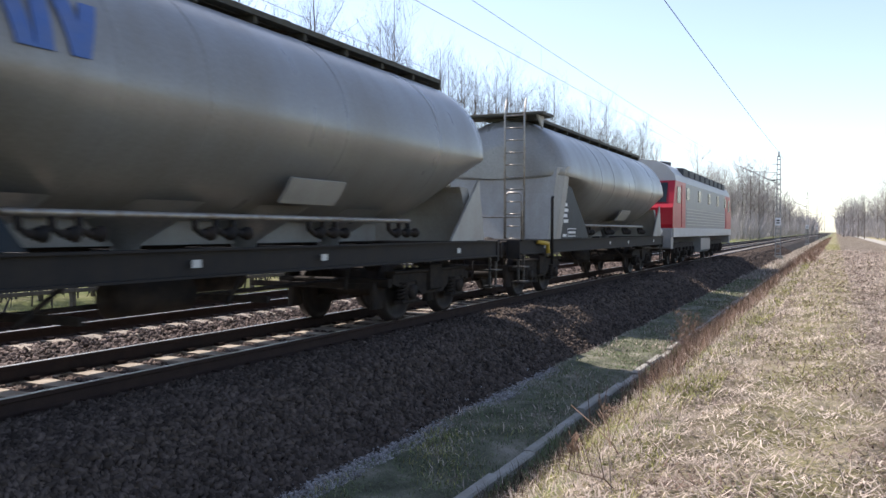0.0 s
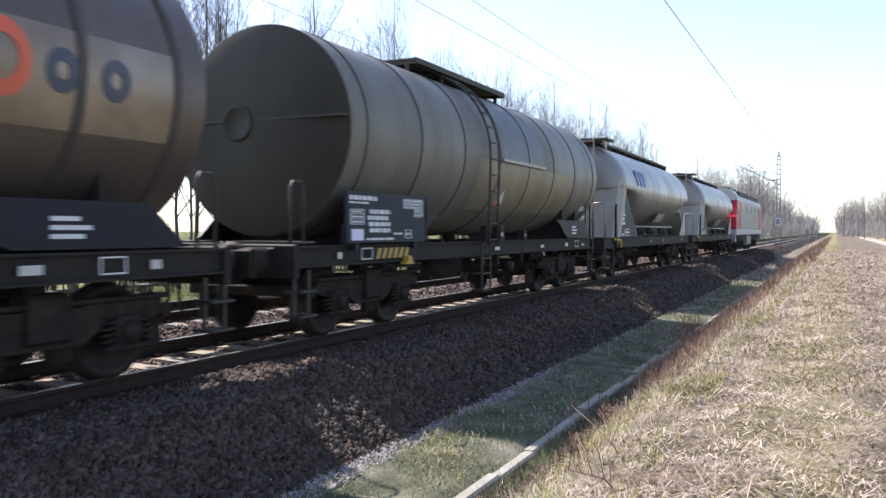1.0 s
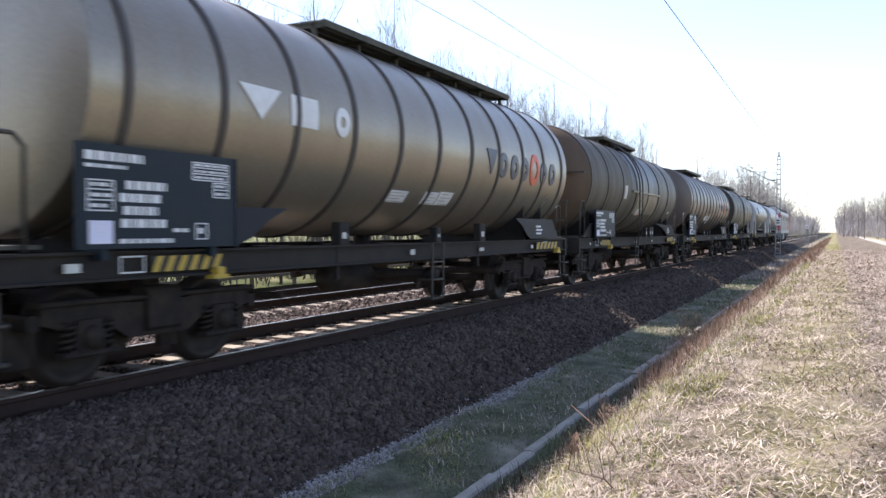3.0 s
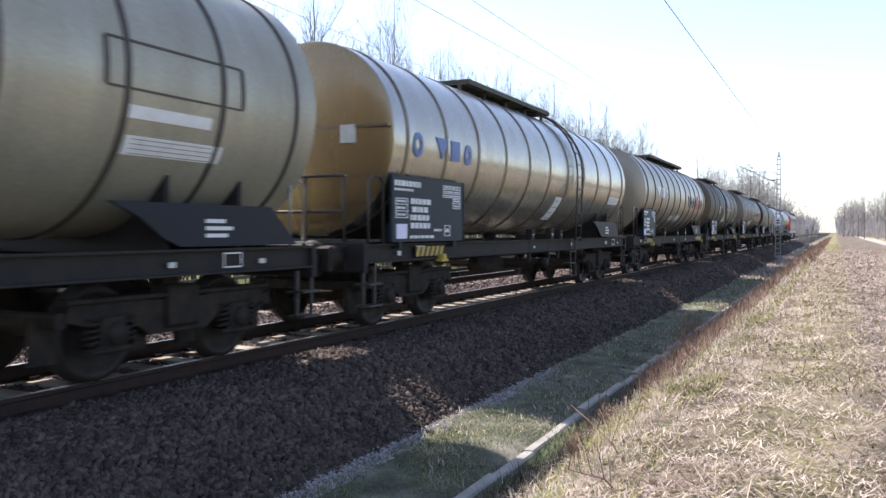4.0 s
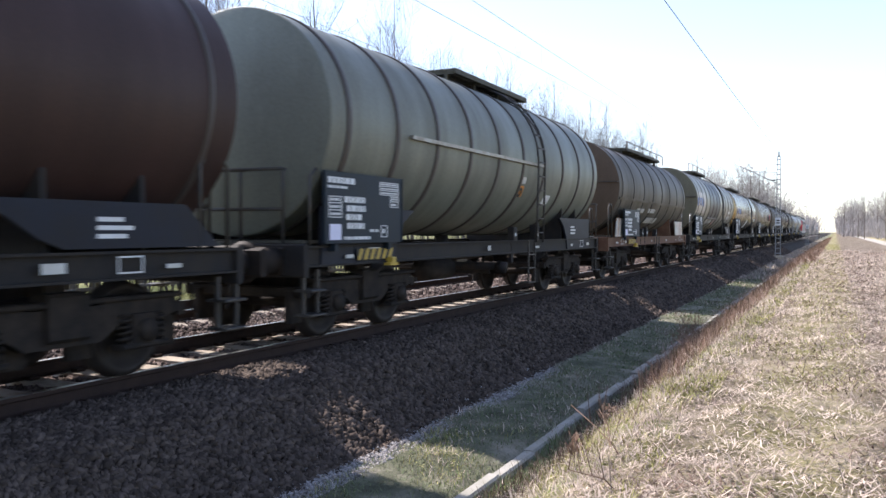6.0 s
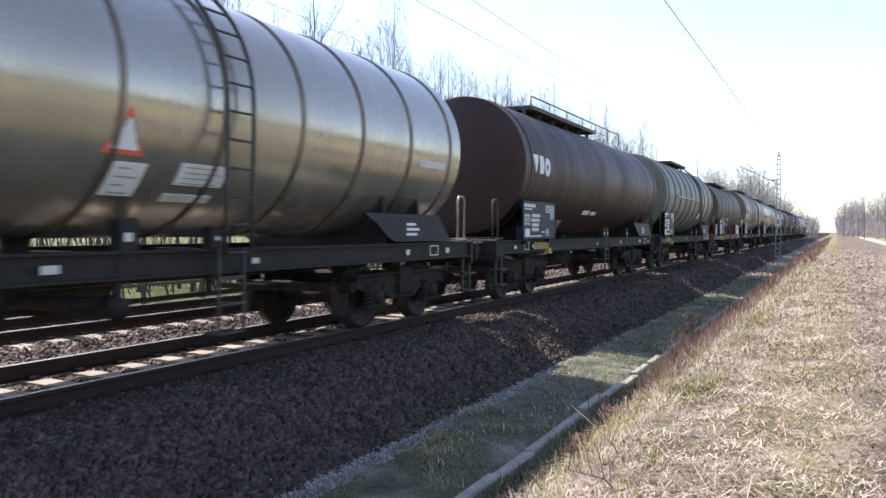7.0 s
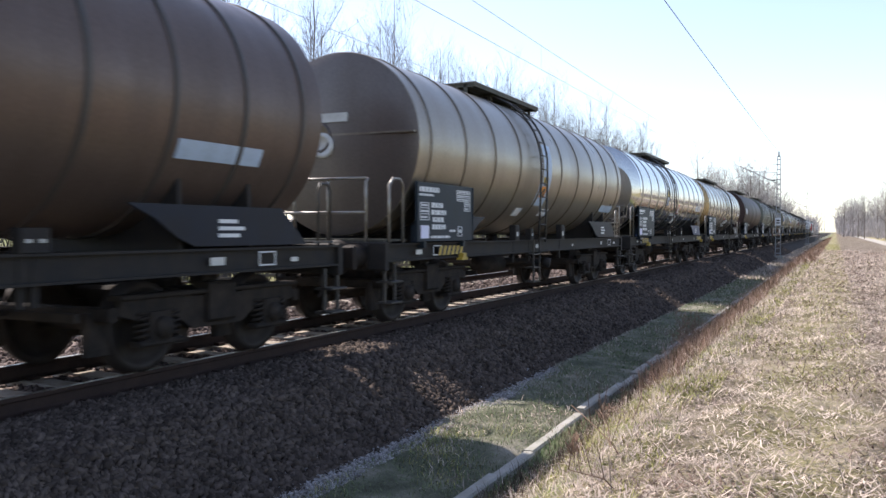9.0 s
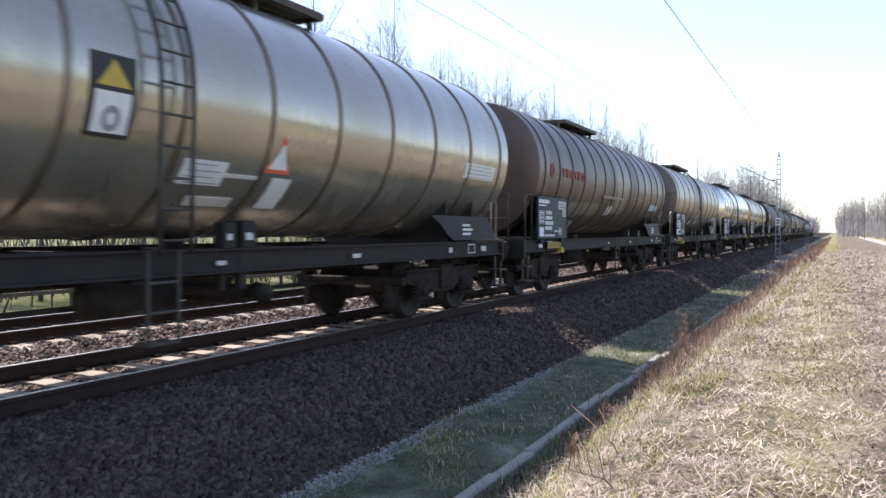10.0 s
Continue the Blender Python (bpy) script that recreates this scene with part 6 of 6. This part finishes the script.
    tank_wagon("aluminium-clad tank wagon with a golden sheen and dark board", -160.43, -145.5, 1.42, 2.77, T_SILVER, back=-161.6, ahead=-144.3, bands=11, mband=M_BAND_GOLD, board=(-160.4, -157.8), lad=-151.5, walk_at=(-156, -151.2), seed=12, mrail=M_RAILING, end_mat=T_AMBER,
               triangle=(-152.85, 0.5, -27), plate_list=[(-152.9, -152.5, -45, -30, W), (-152.05, -151.75 + 0.4, -38, -28, W), (-152.1, -151.4, -47, -43, P), (-147.1, -146.2, -14.5, -10, P)])
    tank_wagon("mirror-bright stainless tank wagon with a dark blue apron", -176.86, -162.3, 1.45, 2.8, T_STEEL, back=-178.2, ahead=-161.6, bands=11, board=(-176.8, -174.3, 2.2), lad=-171.0, walk_at=(-172.1, -167.1), seed=13, mrail=M_RAILING, apron=M_APRON_BLUE, stripe=(-163.9, -162.6), mband=M_BAND_BRIGHT,
               triangle=(-169.15, 0.42, -27), plate_list=[(-164.78, -163.46, -19, -9.5, W), (-169.3, -168.95, -46, -30, W), (-170.5, -169.45, -31.5, -28, P), (-172.02, -171.58, -17, 6, M_LETTER_NAVY)])
    tank_wagon("sooty gold-brown tank wagon with a pale warning panel", -192.6, -179.29, 1.45, 2.8, T_GOLD, back=-193.9, ahead=-178.2, bands=10, mband=M_BAND_GOLD, board=(-192.5, -190.4), lad=-186.9, walk_at=(-188.5, -184.6), seed=14, mrail=M_RAILING, end_mat=T_BROWN, end_items=[("disc", -0.2, 2.77, 0.2, 0), ("box", -0.05, 3.2, 0.6, 0.14)],
               plate_list=[(-187.45, -187.1, -46, -38, W), (-185.85, -185.35, -45, -37, W), (-181.2, -179.75, -35, -27, M_PALE_BLUE), (-186.5, -186.2, -14, -8, M_YELLOW), (-186.5, -186.2, -26, -16, H)], patches=[(-186.7, -186.0, -34, 20, M_PALE_BLUE)])
    tank_wagon("rusty red-brown tank wagon with faded red sign", -209.6, -195.0, 1.45, 2.8, T_RUST, back=-210.7, ahead=-193.9, bands=14, board=(-209.5, -207.4), walk_at=(-205, -201.8), seed=15,
               sign=("long", -207.9, -206.0, -5, 3, M_LETTER_FADED, None), signs=[("rings", -209.0, -208.2, -7, 5, M_LETTER_FADED, None)], ledges=[(-204.1, -201.6, -17)],
               patches=[(-206.7, -205.55, -44, -27, M_PANEL_BARE), (-205.45, -203.9, -41, -26, M_PANEL_BARE), (-202.4, -201.2, -36, -1, M_PANEL_BARE)], plate_list=[(-203.0, -202.5, -39, -27, P), (-197.5, -196.2, -27, -19, M_PALE_BLUE)])
    tank_wagon("golden aluminium-clad tank wagon with ladder and warning triangle", -226.2, -211.33, 1.48, 2.82, T_SILVER, back=-227.4, ahead=-210.7, bands=11, mband=M_BAND_GOLD, lad=-220.4, walk_at=(-221.5, -216.5), seed=16, mrail=M_RAILING,
               triangle=(-218.5, 0.5, -29.5), plate_list=[(-221.3, -220.8, -23, 5, M_BLACK), (-218.5, -218.15, -49, -32, W), (-220.0, -219.35, -38, -27, W), (-219.35, -218.75, -33.5, -31.8, P), (-219.7, -219.0, -49, -44, P), (-213.4, -212.1, -19, -9, W)])


build_bed()
# Shoulder stones take the shade tone, those between rails and tracks the sunlit one.
stones(72000, 0.86, 3.04, 3.0, 95.0, 0.053, bed_z, 1, "ballast_stones", M_STONE_SHADE, "crushed ballast stones on the shoulder slope, darkened for shade")
stones(18000, -3.3, -0.85, 6.0, 80.0, 0.05, bed_z, 2, "ballast_stones", M_STONE_MID, "grey-brown ballast stones between the tracks, lightened for sun")
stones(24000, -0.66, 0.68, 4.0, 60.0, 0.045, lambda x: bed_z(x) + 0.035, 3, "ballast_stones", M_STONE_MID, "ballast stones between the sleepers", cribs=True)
stones(12000, 2.77, 3.26, 3.2, 13.0, 0.021, lambda x: np.maximum(bed_z(x), ground_z(x)) - 0.005, 5, "gravel_edge", M_GRAVEL, "pale loose gravel along the foot of the ballast")
build_tracks()
build_drain()
build_train()
for k in range(-1, 5):
    mast(71.3 + 75 * k)
wires()
trees()
fence()
weeds()
thicket("hedge_scrub", 16.5, 40, 50, 130, 9000, 0.3, 1.1, -0.3, M_TWIG_HAZE, "low brown scrub beside the path", 28, 0.04)
thicket("far_hedge", 150, 190, -300, 500, 9000, 6.0, 12.0, -0.3, M_HEDGE, "distant dark evergreen hedge across the field", 27, 0.7)
thicket("hedge_scrub", -20, -12.2, 8, 120, 9000, 0.8, 3.0, -0.8, M_TWIG, "low bare scrub under the row of trees", 21)
# Woodland scrub shares the twig colour with the painted haze.
thicket("woodland_scrub", -45, -11, 190, 620, 32000, 2.0, 9.0, -0.9, M_TWIG_HAZE, "bare brown woodland undergrowth", 22, 0.05)
thicket("woodland_scrub", 9.0, 30, 270, 420, 6000, 1.5, 6.0, -0.3, M_TWIG_HAZE, "bare brown scrub at the wood's edge", 24, 0.08)
thicket("woodland_scrub", -60, -8.5, 620, 1000, 7000, 5.0, 16.0, -0.9, M_TWIG_HAZE, "far bare woodland", 25, 0.3)
thicket("woodland_scrub", 8, 80, 430, 1000, 8000, 5.0, 13.0, -0.3, M_TWIG_HAZE, "far bare woodland beside the line", 26, 0.3)
thicket("woodland_scrub", 14.5, 60, 125, 420, 30000, 1.0, 5.0, -0.3, M_TWIG_HAZE, "bare brown woodland undergrowth beside the path", 23, 0.045)
blades("straw_mat", 86000, 5.6, 12.6, 3.2, 75.0, 0.105, 0.007, 0.96, M_STRAW, "matted dry straw on the bank", 31, power=1.2)
blades("straw_stems", 9000, 5.5, 12.6, 3.2, 75.0, 0.32, 0.0045, 0.92, M_STRAW, "long pale straw stems lying on the bank", 38, power=1.2)
blades("brown_litter", 52000, 5.3, 12.6, 3.2, 75.0, 0.09, 0.01, 1.0, M_LITTER, "brown dead leaves and stems in the straw", 39, power=1.2, clump=0.05)
blades("russet_stalks", 9000, 4.78, 5.5, 10.0, 95.0, 0.3, 0.005, 0.35, M_STRAW_RED, "russet dry stalks on the bank's edge", 32, clump=0.0)
blades("russet_stalks", 9000, 4.4, 6.2, 45.0, 230.0, 0.26, 0.006, 0.5, M_STRAW_RED, "russet dry stalks along the far bank", 44)
blades("straw_tufts", 9000, 3.1, 4.78, 40.0, 230.0, 0.16, 0.008, 0.7, M_STRAW, "pale dry grass in the far ditch", 47)
blades("brown_fringe", 7000, 4.5, 5.1, 3.2, 22.0, 0.2, 0.005, 0.38, M_LITTER, "dark dead stems hanging over the drain edging", 45, clump=-0.3)
blades("bank_grass", 46000, 4.9, 6.1, 3.2, 60.0, 0.085, 0.006, 0.4, M_GRASS, "fresh yellow-green grass tufts on the bank slope", 33, clump=0.1)
blades("bank_grass", 6000, 5.8, 9.0, 3.2, 70.0, 0.07, 0.007, 0.5, M_GRASS, "scattered green shoots among the straw", 40, clump=0.75)
blades("bank_grass", 13000, 6.2, 7.5, 9.0, 110.0, 0.06, 0.006, 0.6, M_GRASS, "yellow-green grass strip along the top of the bank", 46, clump=-0.1)
blades("straw_tufts", 12000, 4.86, 5.8, 3.2, 60.0, 0.15, 0.004, 0.55, M_STRAW, "pale dry grass tufts on the bank slope", 34)
blades("ditch_grass", 34000, 3.14, 4.31, 3.2, 50.0, 0.04, 0.006, 0.5, M_GRASS_DEEP, "short ditch grass in a darker green for shade", 35, clump=-0.6)
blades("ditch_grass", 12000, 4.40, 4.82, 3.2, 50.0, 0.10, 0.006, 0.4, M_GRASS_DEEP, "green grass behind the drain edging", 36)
blades("ditch_straw", 15000, 3.06, 4.78, 3.2, 50.0, 0.09, 0.006, 0.6, M_STRAW, "dry stems in the ditch grass", 41, clump=0.1)
# Lighter grass colour here paints a sunlit patch in the ditch.
blades("ditch_tufts", 11000, 3.14, 4.87, 3.2, 8.5, 0.07, 0.006, 0.35, M_GRASS, "ditch grass tufts in the lighter yellow-green for sunlight", 43, clump=0.2)
blades("meadow_grass", 16000, -12.5, -8.2, 6.0, 80.0, 0.07, 0.014, 0.35, M_GRASS, "sunlit meadow grass beyond the tracks", 37)


def motions():
    """The train rolls away at an even speed."""
    for w, y in TRAIN:
        walk(w, [(t_, pose(0, y + SPEED * t_, 0)) for t_ in (0.0, 2.5, 5.0, 7.5, 10.0)])


motions()
